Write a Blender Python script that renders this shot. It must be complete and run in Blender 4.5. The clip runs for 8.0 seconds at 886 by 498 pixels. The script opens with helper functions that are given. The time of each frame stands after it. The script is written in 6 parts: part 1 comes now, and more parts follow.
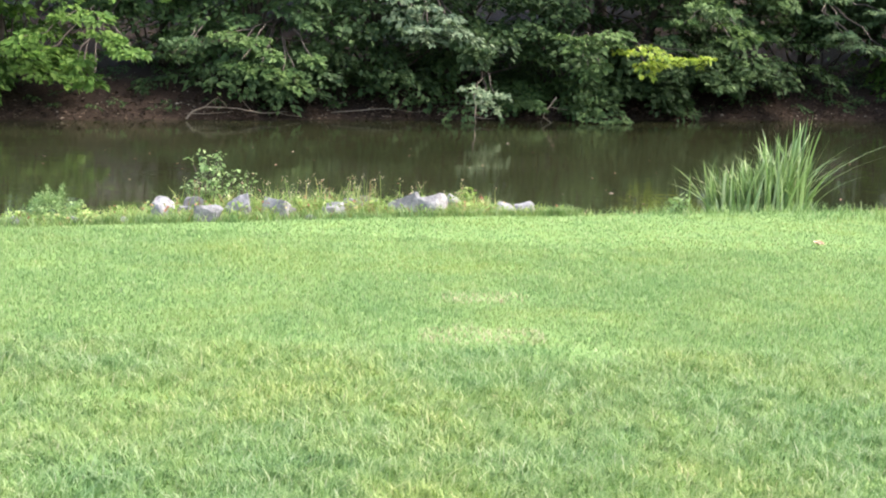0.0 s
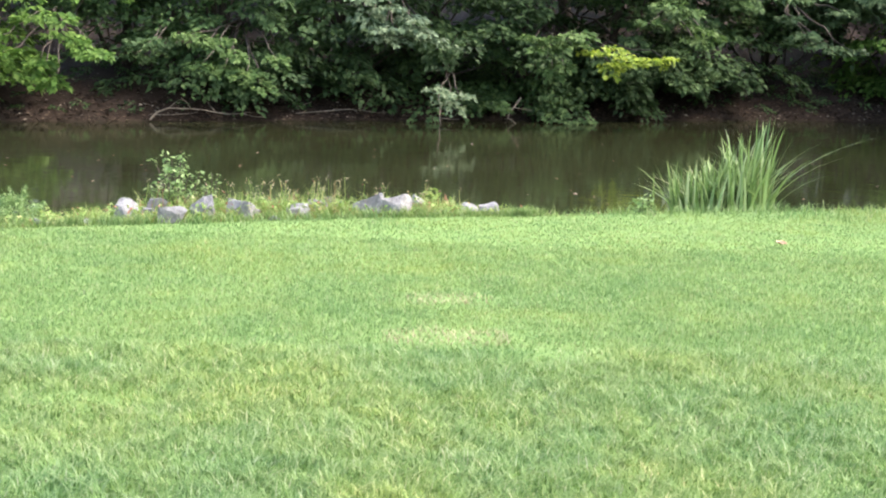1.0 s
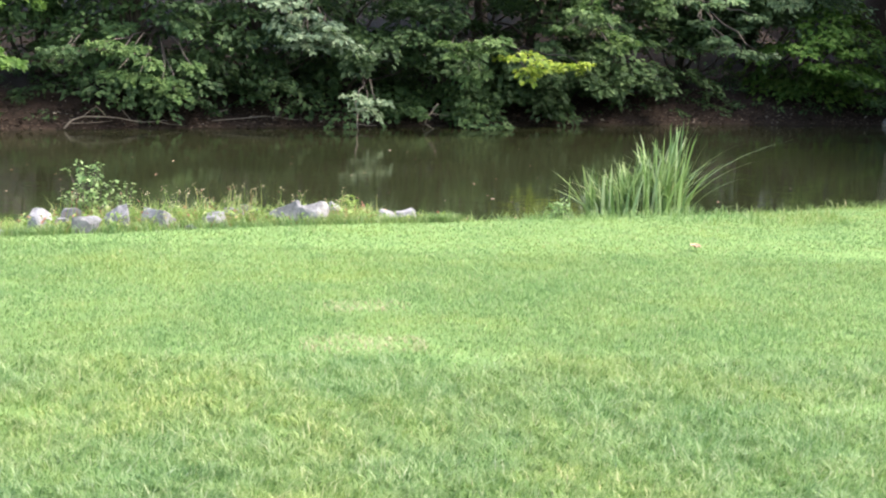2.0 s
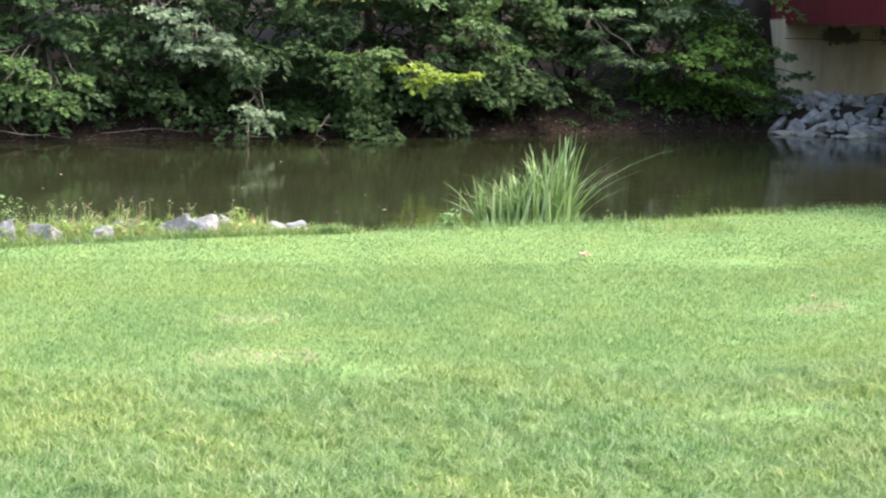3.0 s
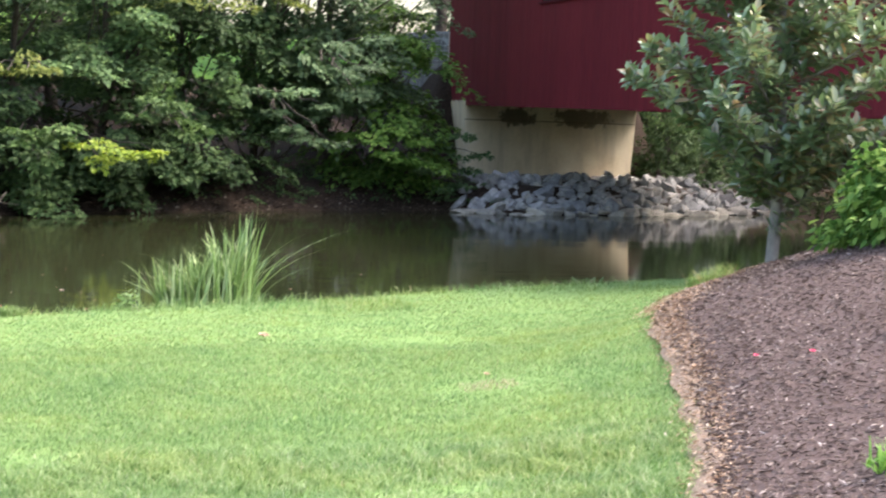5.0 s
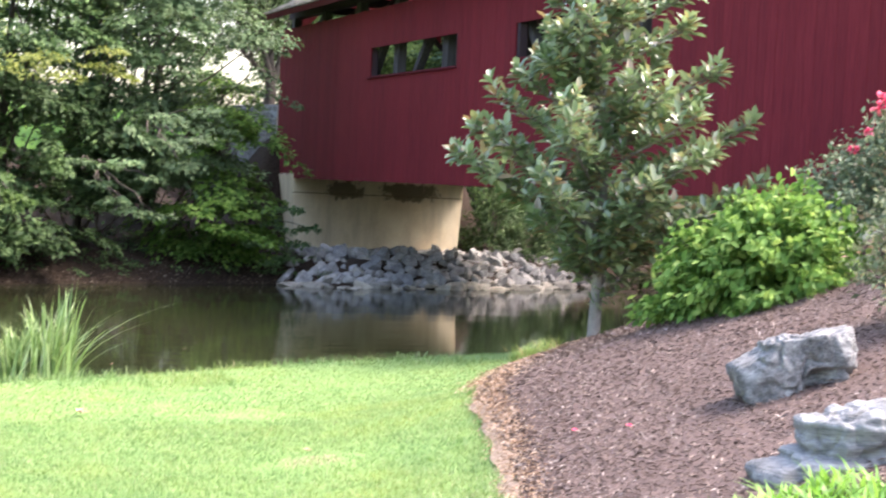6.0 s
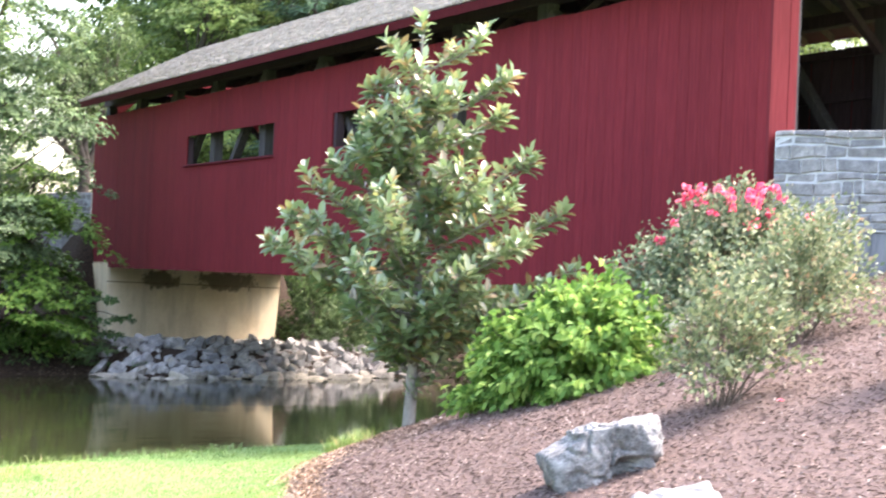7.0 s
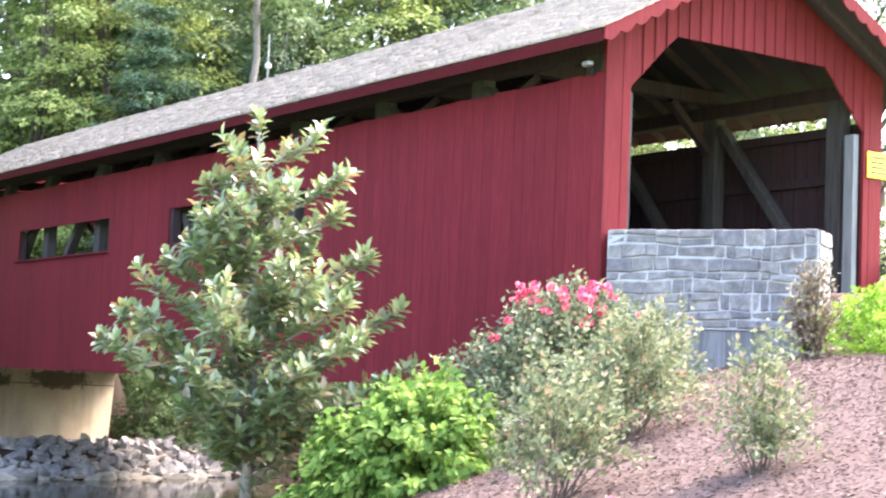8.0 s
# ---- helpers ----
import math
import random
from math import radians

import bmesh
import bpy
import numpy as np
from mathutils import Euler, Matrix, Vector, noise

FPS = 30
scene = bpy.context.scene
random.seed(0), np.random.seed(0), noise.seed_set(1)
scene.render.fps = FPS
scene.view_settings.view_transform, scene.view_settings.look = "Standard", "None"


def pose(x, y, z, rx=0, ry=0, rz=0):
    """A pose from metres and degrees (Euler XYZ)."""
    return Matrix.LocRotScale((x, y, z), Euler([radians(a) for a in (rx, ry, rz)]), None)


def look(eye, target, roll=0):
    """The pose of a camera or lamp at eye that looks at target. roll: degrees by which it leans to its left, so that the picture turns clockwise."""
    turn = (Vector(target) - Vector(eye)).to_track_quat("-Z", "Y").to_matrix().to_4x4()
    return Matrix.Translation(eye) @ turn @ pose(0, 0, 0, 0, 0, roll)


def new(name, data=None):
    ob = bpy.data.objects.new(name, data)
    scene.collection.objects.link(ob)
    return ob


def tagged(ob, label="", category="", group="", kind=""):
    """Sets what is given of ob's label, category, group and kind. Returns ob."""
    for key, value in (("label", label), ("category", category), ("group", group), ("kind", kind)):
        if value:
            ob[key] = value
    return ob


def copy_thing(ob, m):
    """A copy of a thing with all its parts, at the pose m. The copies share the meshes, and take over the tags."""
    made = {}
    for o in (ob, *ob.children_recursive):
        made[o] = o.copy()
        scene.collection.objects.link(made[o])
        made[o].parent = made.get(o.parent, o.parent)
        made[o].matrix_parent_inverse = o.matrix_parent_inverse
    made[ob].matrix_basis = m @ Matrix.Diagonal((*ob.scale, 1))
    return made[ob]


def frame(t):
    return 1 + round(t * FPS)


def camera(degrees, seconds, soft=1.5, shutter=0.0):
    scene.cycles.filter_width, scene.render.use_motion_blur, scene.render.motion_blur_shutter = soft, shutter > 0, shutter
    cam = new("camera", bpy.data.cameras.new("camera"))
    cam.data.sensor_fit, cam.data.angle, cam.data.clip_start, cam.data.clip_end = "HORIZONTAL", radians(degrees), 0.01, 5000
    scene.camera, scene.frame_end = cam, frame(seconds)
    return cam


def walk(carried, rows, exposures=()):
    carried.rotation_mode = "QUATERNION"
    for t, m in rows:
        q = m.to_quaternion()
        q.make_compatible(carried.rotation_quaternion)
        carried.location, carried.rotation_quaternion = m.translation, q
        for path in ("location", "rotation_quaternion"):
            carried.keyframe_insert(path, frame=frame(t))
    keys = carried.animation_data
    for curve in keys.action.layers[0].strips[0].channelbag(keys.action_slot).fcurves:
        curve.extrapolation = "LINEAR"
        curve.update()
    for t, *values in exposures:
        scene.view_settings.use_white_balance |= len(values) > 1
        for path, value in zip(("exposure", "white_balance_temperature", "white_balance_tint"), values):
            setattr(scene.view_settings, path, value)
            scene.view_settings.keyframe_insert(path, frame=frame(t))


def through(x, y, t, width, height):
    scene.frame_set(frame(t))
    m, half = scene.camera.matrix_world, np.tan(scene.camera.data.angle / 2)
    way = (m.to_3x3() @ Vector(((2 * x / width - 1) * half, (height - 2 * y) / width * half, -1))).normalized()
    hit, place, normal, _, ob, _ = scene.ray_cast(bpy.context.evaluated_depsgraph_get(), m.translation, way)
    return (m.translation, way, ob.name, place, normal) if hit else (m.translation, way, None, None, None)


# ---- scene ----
EXPOSE = [(0, 2.26, 6260, 11), (4, 2.27, 6260, 11.5), (5.5, 2.49, 6340, 15), (6, 2.82, 6400, 17), (6.5, 3.15, 6500, 16.5), (7.5, 3.44, 6500, 17), (8, 3.52, 6400, 20.5)]
cam = camera(30.14, 8.0, 2.0, 0.3)
ROWS = [
    (0.0, 0.0000, 0.0000, 2.2000, 81.328, -1.643, 1.859),
    (0.5, 0.0026, -0.0015, 2.2012, 81.362, -1.707, 1.509),
    (1.0, 0.0086, -0.0051, 2.2039, 81.380, -1.635, 0.648),
    (2.5, 0.0412, -0.0245, 2.2188, 81.842, -1.284, -3.969),
    (3.0, 0.0553, -0.0329, 2.2252, 82.074, -1.211, -5.942),
    (3.5, 0.0733, -0.0436, 2.2334, 82.492, -1.223, -8.438),
    (4.0, 0.0929, -0.0553, 2.2423, 82.995, -1.356, -11.150),
    (5.5, 0.1532, -0.0912, 2.2697, 86.346, -2.349, -19.558),
    (6.0, 0.1747, -0.1039, 2.2795, 87.800, -2.594, -22.595),
    (6.5, 0.1976, -0.1176, 2.2899, 89.665, -2.675, -25.883),
    (7.0, 0.2185, -0.1300, 2.2994, 91.148, -2.521, -28.865),
    (7.5, 0.2387, -0.1420, 2.3086, 93.123, -2.329, -31.771),
    (8.0, 0.2572, -0.1530, 2.3170, 94.723, -2.316, -34.413),
]
walk(cam, [(t, pose(x, y, z, rx, ry, rz)) for t, x, y, z, rx, ry, rz in ROWS], EXPOSE)

# ---- world, sun, exposure ----
SUN_EL, SUN_AZ = radians(54), radians(97)  # azimuth clockwise from +y
world = bpy.data.worlds.new("World")
scene.world = world
world.use_nodes = True
wn = world.node_tree.nodes
wn.clear()
w_out = wn.new("ShaderNodeOutputWorld")
w_bg = wn.new("ShaderNodeBackground")
w_sky = wn.new("ShaderNodeTexSky")
w_sky.sky_type = 'NISHITA'
w_sky.sun_disc = False
w_sky.sun_elevation = SUN_EL
w_sky.sun_rotation = SUN_AZ
w_sky.air_density = 1.3
w_sky.dust_density = 5.0
w_sky.ozone_density = 1.0
w_bg.inputs["Strength"].default_value = 0.15
world.node_tree.links.new(w_sky.outputs[0], w_bg.inputs[0])
world.node_tree.links.new(w_bg.outputs[0], w_out.inputs[0])

sun_data = bpy.data.lights.new("sun", 'SUN')
sun_data.energy = 0.85
sun_data.angle = radians(12.0)
sun_data.color = (1.0, 0.95, 0.87)
sun = new("sun", sun_data)
sdir = Vector((math.sin(SUN_AZ) * math.cos(SUN_EL), math.cos(SUN_AZ) * math.cos(SUN_EL), math.sin(SUN_EL)))
sun.matrix_world = look(sdir * 80, (0, 0, 0))

# ---- materials ----
class Nodes:
    """Short hand for building a node material."""

    def __init__(self, name, rough=0.8, metal=0.0, spec=0.5):
        self.m = bpy.data.materials.new(name)
        self.m.use_nodes = True
        self.t = self.m.node_tree
        self.b = self.t.nodes["Principled BSDF"]
        self.out = self.t.nodes["Material Output"]
        self.b.inputs["Roughness"].default_value = rough
        self.b.inputs["Metallic"].default_value = metal
        self.b.inputs["Specular IOR Level"].default_value = spec

    def node(self, kind, **inputs):
        n = self.t.nodes.new(kind)
        for k, v in inputs.items():
            self.put(n, k, v)
        return n

    def put(self, n, key, v):
        sock = n.inputs[int(key[1:])] if key[0] == "_" else n.inputs[key]
        if hasattr(v, "is_output"):
            self.t.links.new(v, sock)
        else:
            sock.default_value = v

    def coord(self, which="Object", scale=(1, 1, 1)):
        c = self.node("ShaderNodeNewGeometry")
        mp = self.node("ShaderNodeMapping", Vector=c.outputs["Position"], Scale=scale)
        return mp.outputs[0]

    def noise(self, vec, scale, detail=3.0, rough=0.55):
        return self.node("ShaderNodeTexNoise", Vector=vec, Scale=scale, Detail=detail, Roughness=rough).outputs["Fac"]

    def ramp(self, fac, stops):
        n = self.node("ShaderNodeValToRGB", Fac=fac)
        e = n.color_ramp.elements
        while len(e) < len(stops):
            e.new(0.5)
        for el, (p, c) in zip(e, stops):
            el.position, el.color = p, (*c, 1)
        return n.outputs[0]

    def mix(self, fac, a, b, mode='MIX'):
        n = self.t.nodes.new("ShaderNodeMix")
        n.data_type, n.blend_type = 'RGBA', mode
        for s, v in ((n.inputs[0], fac), (n.inputs[6], a), (n.inputs[7], b)):
            if hasattr(v, "is_output"):
                self.t.links.new(v, s)
            elif isinstance(v, (int, float)):
                s.default_value = v
            else:
                s.default_value = (*v, 1)
        return n.outputs[2]

    def math(self, op, a, b=0.0):
        n = self.t.nodes.new("ShaderNodeMath")
        n.operation = op
        for s, v in ((n.inputs[0], a), (n.inputs[1], b)):
            if hasattr(v, "is_output"):
                self.t.links.new(v, s)
            else:
                s.default_value = v
        return n.outputs[0]

    def color(self, c):
        self.put(self.b, "Base Color", c if hasattr(c, "is_output") else (*c, 1))
        return self

    def bump(self, height, strength=0.4, dist=0.02):
        n = self.node("ShaderNodeBump", Height=height, Strength=strength, Distance=dist)
        self.t.links.new(n.outputs[0], self.b.inputs["Normal"])
        return self

    def leafy(self, colour, through=0.35):
        """Lets part of the light through a thin leaf."""
        tr = self.node("ShaderNodeBsdfTranslucent", Color=colour)
        mx = self.node("ShaderNodeMixShader", Fac=through, _1=self.b.outputs[0], _2=tr.outputs[0])
        self.t.links.new(mx.outputs[0], self.out.inputs[0])
        return self


def island(n):
    return n.node("ShaderNodeNewGeometry").outputs["Random Per Island"]


def leaf_material(name, stops, rough=0.5, through=0.35, patch=0.0, spec=0.4):
    n = Nodes(name, rough, spec=spec)
    c = n.ramp(island(n), stops)
    if patch:
        big = n.ramp(n.noise(n.coord("Object"), patch, 2.0), [(0.33, (0.58, 0.60, 0.62)), (0.5, (0.95, 0.95, 0.95)), (0.68, (1.38, 1.36, 1.30))])
        c = n.mix(1.0, c, big, 'MULTIPLY')
    n.color(c)
    n.leafy(c, through)
    return n.m


def wood_paint(name, lo, mid, hi, rough=0.7):
    """Painted boards that run along z: streaks, faded patches, worn feet."""
    n = Nodes(name, rough, spec=0.15)
    v = n.coord("Object", (1, 1, 0.06))
    streak = n.noise(v, 30.0, 5.0, 0.7)
    big = n.noise(n.coord("Object", (1, 0.35, 0.5)), 0.9, 3.0)
    rnd = n.node("ShaderNodeObjectInfo").outputs["Random"]
    c = n.ramp(streak, [(0.25, lo), (0.5, mid), (0.78, hi)])
    c = n.mix(n.math('MULTIPLY', big, 0.62), c, lo)
    c = n.mix(1.0, c, n.ramp(rnd, [(0.0, (0.90, 0.90, 0.91)), (1.0, (1.07, 1.05, 1.05))]), 'MULTIPLY')
    n.color(c).bump(streak, 0.35, 0.006)
    return n.m


RED = wood_paint("red_barn_paint", (0.102, 0.0112, 0.0162), (0.173, 0.0172, 0.022), (0.230, 0.034, 0.038), 0.85)
# darker barn red: shade on eave board and sills put into the colour
RED_SHADED = wood_paint("shaded_barn_red_paint", (0.075, 0.010, 0.015), (0.125, 0.0145, 0.022), (0.17, 0.026, 0.035), 0.85)
RED_TRIM = wood_paint("red_trim_paint", (0.105, 0.011, 0.014), (0.150, 0.0165, 0.0205), (0.192, 0.030, 0.034), 0.75)


def plain_wood(name, lo, hi, rough=0.85, scale=(1, 1, 0.08)):
    n = Nodes(name, rough, spec=0.25)
    g = n.noise(n.coord("Object", scale), 22.0, 5.0, 0.65)
    b = n.noise(n.coord("Object"), 1.3, 2.0)
    c = n.mix(n.math('MULTIPLY', b, 0.5), n.ramp(g, [(0.3, lo), (0.72, hi)]), lo)
    n.color(c).bump(g, 0.4, 0.008)
    return n.m


TIMBER = plain_wood("old_timber", (0.036, 0.031, 0.032), (0.10, 0.092, 0.090))
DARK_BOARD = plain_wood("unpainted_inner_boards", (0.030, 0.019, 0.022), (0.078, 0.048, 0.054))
GREY_POST = plain_wood("grey_weathered_post", (0.16, 0.16, 0.17), (0.34, 0.34, 0.36))


def shake_mat():
    n = Nodes("weathered_cedar_shake", 0.85, spec=0.25)
    g = n.noise(n.coord("Object", (1, 6, 1)), 14.0, 5.0, 0.7)
    rnd = island(n)
    c = n.ramp(g, [(0.2, (0.25, 0.195, 0.152)), (0.55, (0.43, 0.35, 0.28)), (0.85, (0.59, 0.50, 0.415))])
    c = n.mix(1.0, c, n.ramp(rnd, [(0.0, (0.76, 0.75, 0.74)), (0.5, (0.97, 0.96, 0.95)), (1.0, (1.14, 1.13, 1.13))]), 'MULTIPLY')
    n.color(c).bump(g, 0.5, 0.01)
    return n.m


SHAKE = shake_mat()


def stone_mat(name, lo, mid, hi, scale=3.0, moss=None, rough=0.85, layer=(1, 1, 1), per="obj"):
    n = Nodes(name, rough, spec=0.3)
    v = n.coord("Object", layer)
    a = n.noise(v, scale, 6.0, 0.62)
    b = n.noise(v, scale * 7, 4.0, 0.6)
    c = n.ramp(a, [(0.3, lo), (0.5, mid), (0.72, hi)])
    c = n.mix(0.35, c, n.ramp(b, [(0.3, lo), (0.7, hi)]))
    if moss:
        c = n.mix(n.math('MULTIPLY', n.ramp(n.noise(v, scale * 0.8, 3.0), [(0.55, (0, 0, 0)), (0.7, (1, 1, 1))]), 0.5), c, moss)
    rnd = n.node("ShaderNodeObjectInfo").outputs["Random"]
    c = n.mix(1.0, c, n.ramp(rnd, [(0.0, (0.72, 0.73, 0.76)), (1.0, (1.18, 1.16, 1.12))]), 'MULTIPLY')
    n.color(c).bump(n.math('ADD', a, n.math('MULTIPLY', b, 0.4)), 0.6, 0.03)
    return n.m


WALL_STONE = stone_mat("grey_fieldstone", (0.086, 0.084, 0.088), (0.182, 0.178, 0.181), (0.35, 0.342, 0.341), 9.0)
PALE_STONE = stone_mat("pale_limestone", (0.085, 0.080, 0.081), (0.195, 0.187, 0.187), (0.37, 0.355, 0.35), 12.0)
RIPRAP = stone_mat("grey_riprap_stone", (0.072, 0.069, 0.072), (0.25, 0.245, 0.242), (0.54, 0.52, 0.49), 4.5, (0.36, 0.315, 0.24))
BOULDER = stone_mat("weathered_boulder_stone", (0.027, 0.027, 0.029), (0.104, 0.103, 0.105), (0.38, 0.37, 0.355), 7.5, None, 0.8, (1, 1, 1.6))
BOULDER_PALE = stone_mat("pale_banded_boulder_stone", (0.038, 0.037, 0.037), (0.20, 0.196, 0.19), (0.46, 0.447, 0.425), 5.5, None, 0.8, (0.5, 0.5, 4.5))
MORTAR = stone_mat("pale_mortar", (0.33, 0.335, 0.34), (0.45, 0.455, 0.46), (0.58, 0.585, 0.59), 9.0)


def concrete_mat():
    n = Nodes("tan_concrete", 0.85, spec=0.3)
    v = n.coord("Object")
    a = n.noise(v, 1.1, 5.0, 0.6)
    fine = n.noise(v, 26.0, 3.0)
    drip = n.noise(n.coord("Object", (1, 2.2, 0.12)), 2.4, 4.0)
    c = n.ramp(a, [(0.3, (0.64, 0.515, 0.335)), (0.5, (0.77, 0.645, 0.445)), (0.7, (0.83, 0.725, 0.53))])
    c = n.mix(n.math('MULTIPLY', n.ramp(drip, [(0.5, (0, 0, 0)), (0.72, (1, 1, 1))]), 0.45), c, (0.26, 0.20, 0.125))
    # damp stains in a band below the bridge seat
    x, y, z = (n.node("ShaderNodeSeparateXYZ", Vector=v).outputs[k] for k in range(3))

    def hump(value, centre, half):
        q = n.math('DIVIDE', n.math('ABSOLUTE', n.math('SUBTRACT', value, centre)), half)
        return n.math('MAXIMUM', n.math('SUBTRACT', 1.0, n.math('MULTIPLY', q, q)), 0.0)

    spots = n.math('MAXIMUM', hump(x, 13.45, 0.62), hump(x, 15.15, 1.0))
    band = n.math('MULTIPLY', n.math('MULTIPLY', spots, hump(z, 2.06, 0.30)), n.math('GREATER_THAN', y, 30.0))
    ragged = n.math('ADD', band, n.math('MULTIPLY', n.math('SUBTRACT', n.noise(n.coord('Object', (1, 1, 0.7)), 5.5, 6.0, 0.7), 0.5), 2.3))
    wet = n.ramp(ragged, [(0.36, (0, 0, 0)), (0.62, (1, 1, 1))])
    c = n.mix(n.math('MULTIPLY', n.math('MULTIPLY', wet, 0.85), n.math('GREATER_THAN', band, 0.01)), c, (0.085, 0.058, 0.036))
    c = n.mix(0.12, c, n.ramp(fine, [(0.3, (0.2, 0.17, 0.12)), (0.7, (0.7, 0.62, 0.48))]))
    n.color(c).bump(fine, 0.25, 0.01)
    return n.m


CONCRETE = concrete_mat()


def stain_mat():
    n = Nodes("dark_rust_stain", 0.9, spec=0.2)
    a = n.noise(n.coord("Object"), 9.0, 4.0)
    n.color(n.ramp(a, [(0.3, (0.10, 0.068, 0.042)), (0.7, (0.24, 0.175, 0.115))]))
    return n.m


STAIN = stain_mat()


def ground_mat():
    n = Nodes("turf_and_bank_soil", 0.95, spec=0.15)
    v = n.coord("Object")
    a, b = n.noise(v, 1.4, 5.0, 0.6), n.noise(v, 22.0, 4.0, 0.6)
    green = n.ramp(b, [(0.3, (0.12, 0.19, 0.055)), (0.55, (0.16, 0.245, 0.077)), (0.75, (0.21, 0.27, 0.11))])
    soil = n.ramp(b, [(0.3, (0.017, 0.012, 0.009)), (0.55, (0.037, 0.025, 0.018)), (0.8, (0.075, 0.050, 0.035))])
    y = n.node("ShaderNodeSeparateXYZ", Vector=v).outputs[1]
    far = n.math('GREATER_THAN', n.math('ADD', y, n.math('MULTIPLY', a, 1.5)), 18.5)
    c = n.mix(far, green, soil)
    c = n.mix(n.math('GREATER_THAN', n.math('ADD', y, a), 48.0), c, n.ramp(b, [(0.3, (0.12, 0.24, 0.03)), (0.7, (0.19, 0.33, 0.05))]))
    n.color(c).bump(b, 0.6, 0.03)
    return n.m


GROUND = ground_mat()


def mulch_mat():
    n = Nodes("brown_bark_mulch", 0.95, spec=0.15)
    v = n.coord("Object", (1, 1, 1))
    a, b = n.noise(v, 1.2, 4.0), n.noise(n.coord("Object", (1, 1.7, 1)), 30.0, 4.0, 0.7)
    c = n.ramp(b, [(0.28, (0.064, 0.043, 0.038)), (0.5, (0.106, 0.073, 0.064)), (0.74, (0.189, 0.138, 0.122))])
    c = n.mix(n.math('MULTIPLY', a, 0.35), c, (0.06, 0.04, 0.034))
    n.color(c).bump(b, 0.5, 0.02)
    return n.m


MULCH = mulch_mat()


def dry_earth_mat():
    n = Nodes("dry_pale_earth", 0.95, spec=0.15)
    v = n.coord("Object")
    a, b = n.noise(v, 6.0, 4.0), n.noise(v, 60.0, 4.0, 0.65)
    c = n.ramp(b, [(0.3, (0.15, 0.104, 0.074)), (0.55, (0.26, 0.187, 0.135)), (0.78, (0.38, 0.29, 0.22))])
    n.color(n.mix(n.math('MULTIPLY', a, 0.4), c, (0.22, 0.16, 0.12))).bump(b, 0.5, 0.01)
    return n.m


DRY_EARTH = dry_earth_mat()


def chip_mat(name, stops):
    n = Nodes(name, 0.9, spec=0.2)
    n.color(n.ramp(island(n), stops))
    return n.m


CHIP = chip_mat("bark_chips", [(0.0, (0.057, 0.039, 0.032)), (0.35, (0.103, 0.073, 0.062)), (0.72, (0.158, 0.118, 0.101)), (0.92, (0.248, 0.198, 0.172)), (1.0, (0.432, 0.368, 0.331))])
LITTER = chip_mat("dry_leaf_litter", [(0.0, (0.20, 0.125, 0.085)), (0.4, (0.35, 0.222, 0.138)), (0.75, (0.45, 0.32, 0.215)), (1.0, (0.54, 0.44, 0.34))])


def water_mat():
    n = Nodes("murky_pond_water", 0.05)
    v = n.coord("Object")
    a = n.noise(v, 0.35, 3.0)
    n.color(n.ramp(a, [(0.3, (0.019, 0.021, 0.009)), (0.7, (0.029, 0.032, 0.014))]))
    n.b.inputs["IOR"].default_value = 1.33
    r = n.noise(n.coord("Object", (0.5, 1.3, 1)), 3.2, 3.0)
    r2 = n.noise(n.coord("Object", (0.5, 1.2, 1)), 0.6, 2.0)
    n.bump(n.math('ADD', r, n.math('MULTIPLY', r2, 2.0)), 0.075, 0.03)
    return n.m


WATER = water_mat()


def grass_mat(name, stops):
    n = Nodes(name, 0.55, spec=0.3)
    c = n.ramp(island(n), stops)
    v = n.coord("Object")
    big = n.ramp(n.noise(v, 0.9, 4.0, 0.65), [(0.30, (0.80, 0.92, 0.90)), (0.5, (1.0, 1.0, 1.0)), (0.68, (1.16, 1.05, 0.86))])
    mid = n.ramp(n.noise(v, 3.4, 4.0, 0.65), [(0.34, (0.80, 0.87, 0.86)), (0.5, (0.98, 0.98, 0.98)), (0.66, (1.14, 1.09, 1.06))])
    c = n.mix(1.0, c, mid, 'MULTIPLY')
    c = n.mix(1.0, c, big, 'MULTIPLY')
    n.color(c)
    n.leafy(c, 0.45)
    return n.m


GRASS = grass_mat("lawn_grass_blades", [(0.0, (0.136, 0.212, 0.062)), (0.4, (0.163, 0.25, 0.077)), (0.8, (0.206, 0.292, 0.102)), (0.95, (0.29, 0.355, 0.166)), (1.0, (0.40, 0.39, 0.225))])
COARSE_GRASS = grass_mat("coarse_lawn_grass_blades", [(0.0, (0.105, 0.180, 0.046)), (0.4, (0.165, 0.258, 0.078)), (0.72, (0.235, 0.33, 0.118)), (0.93, (0.36, 0.435, 0.215)), (1.0, (0.47, 0.46, 0.28))])
DRY_GRASS = leaf_material("dry_tan_grass", [(0.0, (0.25, 0.24, 0.12)), (0.6, (0.36, 0.31, 0.18)), (1.0, (0.43, 0.36, 0.25))], 0.7, 0.3)
BARK = plain_wood("grey_brown_bark", (0.05, 0.04, 0.032), (0.16, 0.135, 0.11), 0.95, (1, 1, 0.25))
TWIG = plain_wood("pale_dead_wood", (0.12, 0.095, 0.07), (0.34, 0.29, 0.23), 0.9)
MAG_BARK = plain_wood("smooth_grey_bark", (0.16, 0.14, 0.12), (0.34, 0.31, 0.27), 0.9, (1, 1, 0.5))

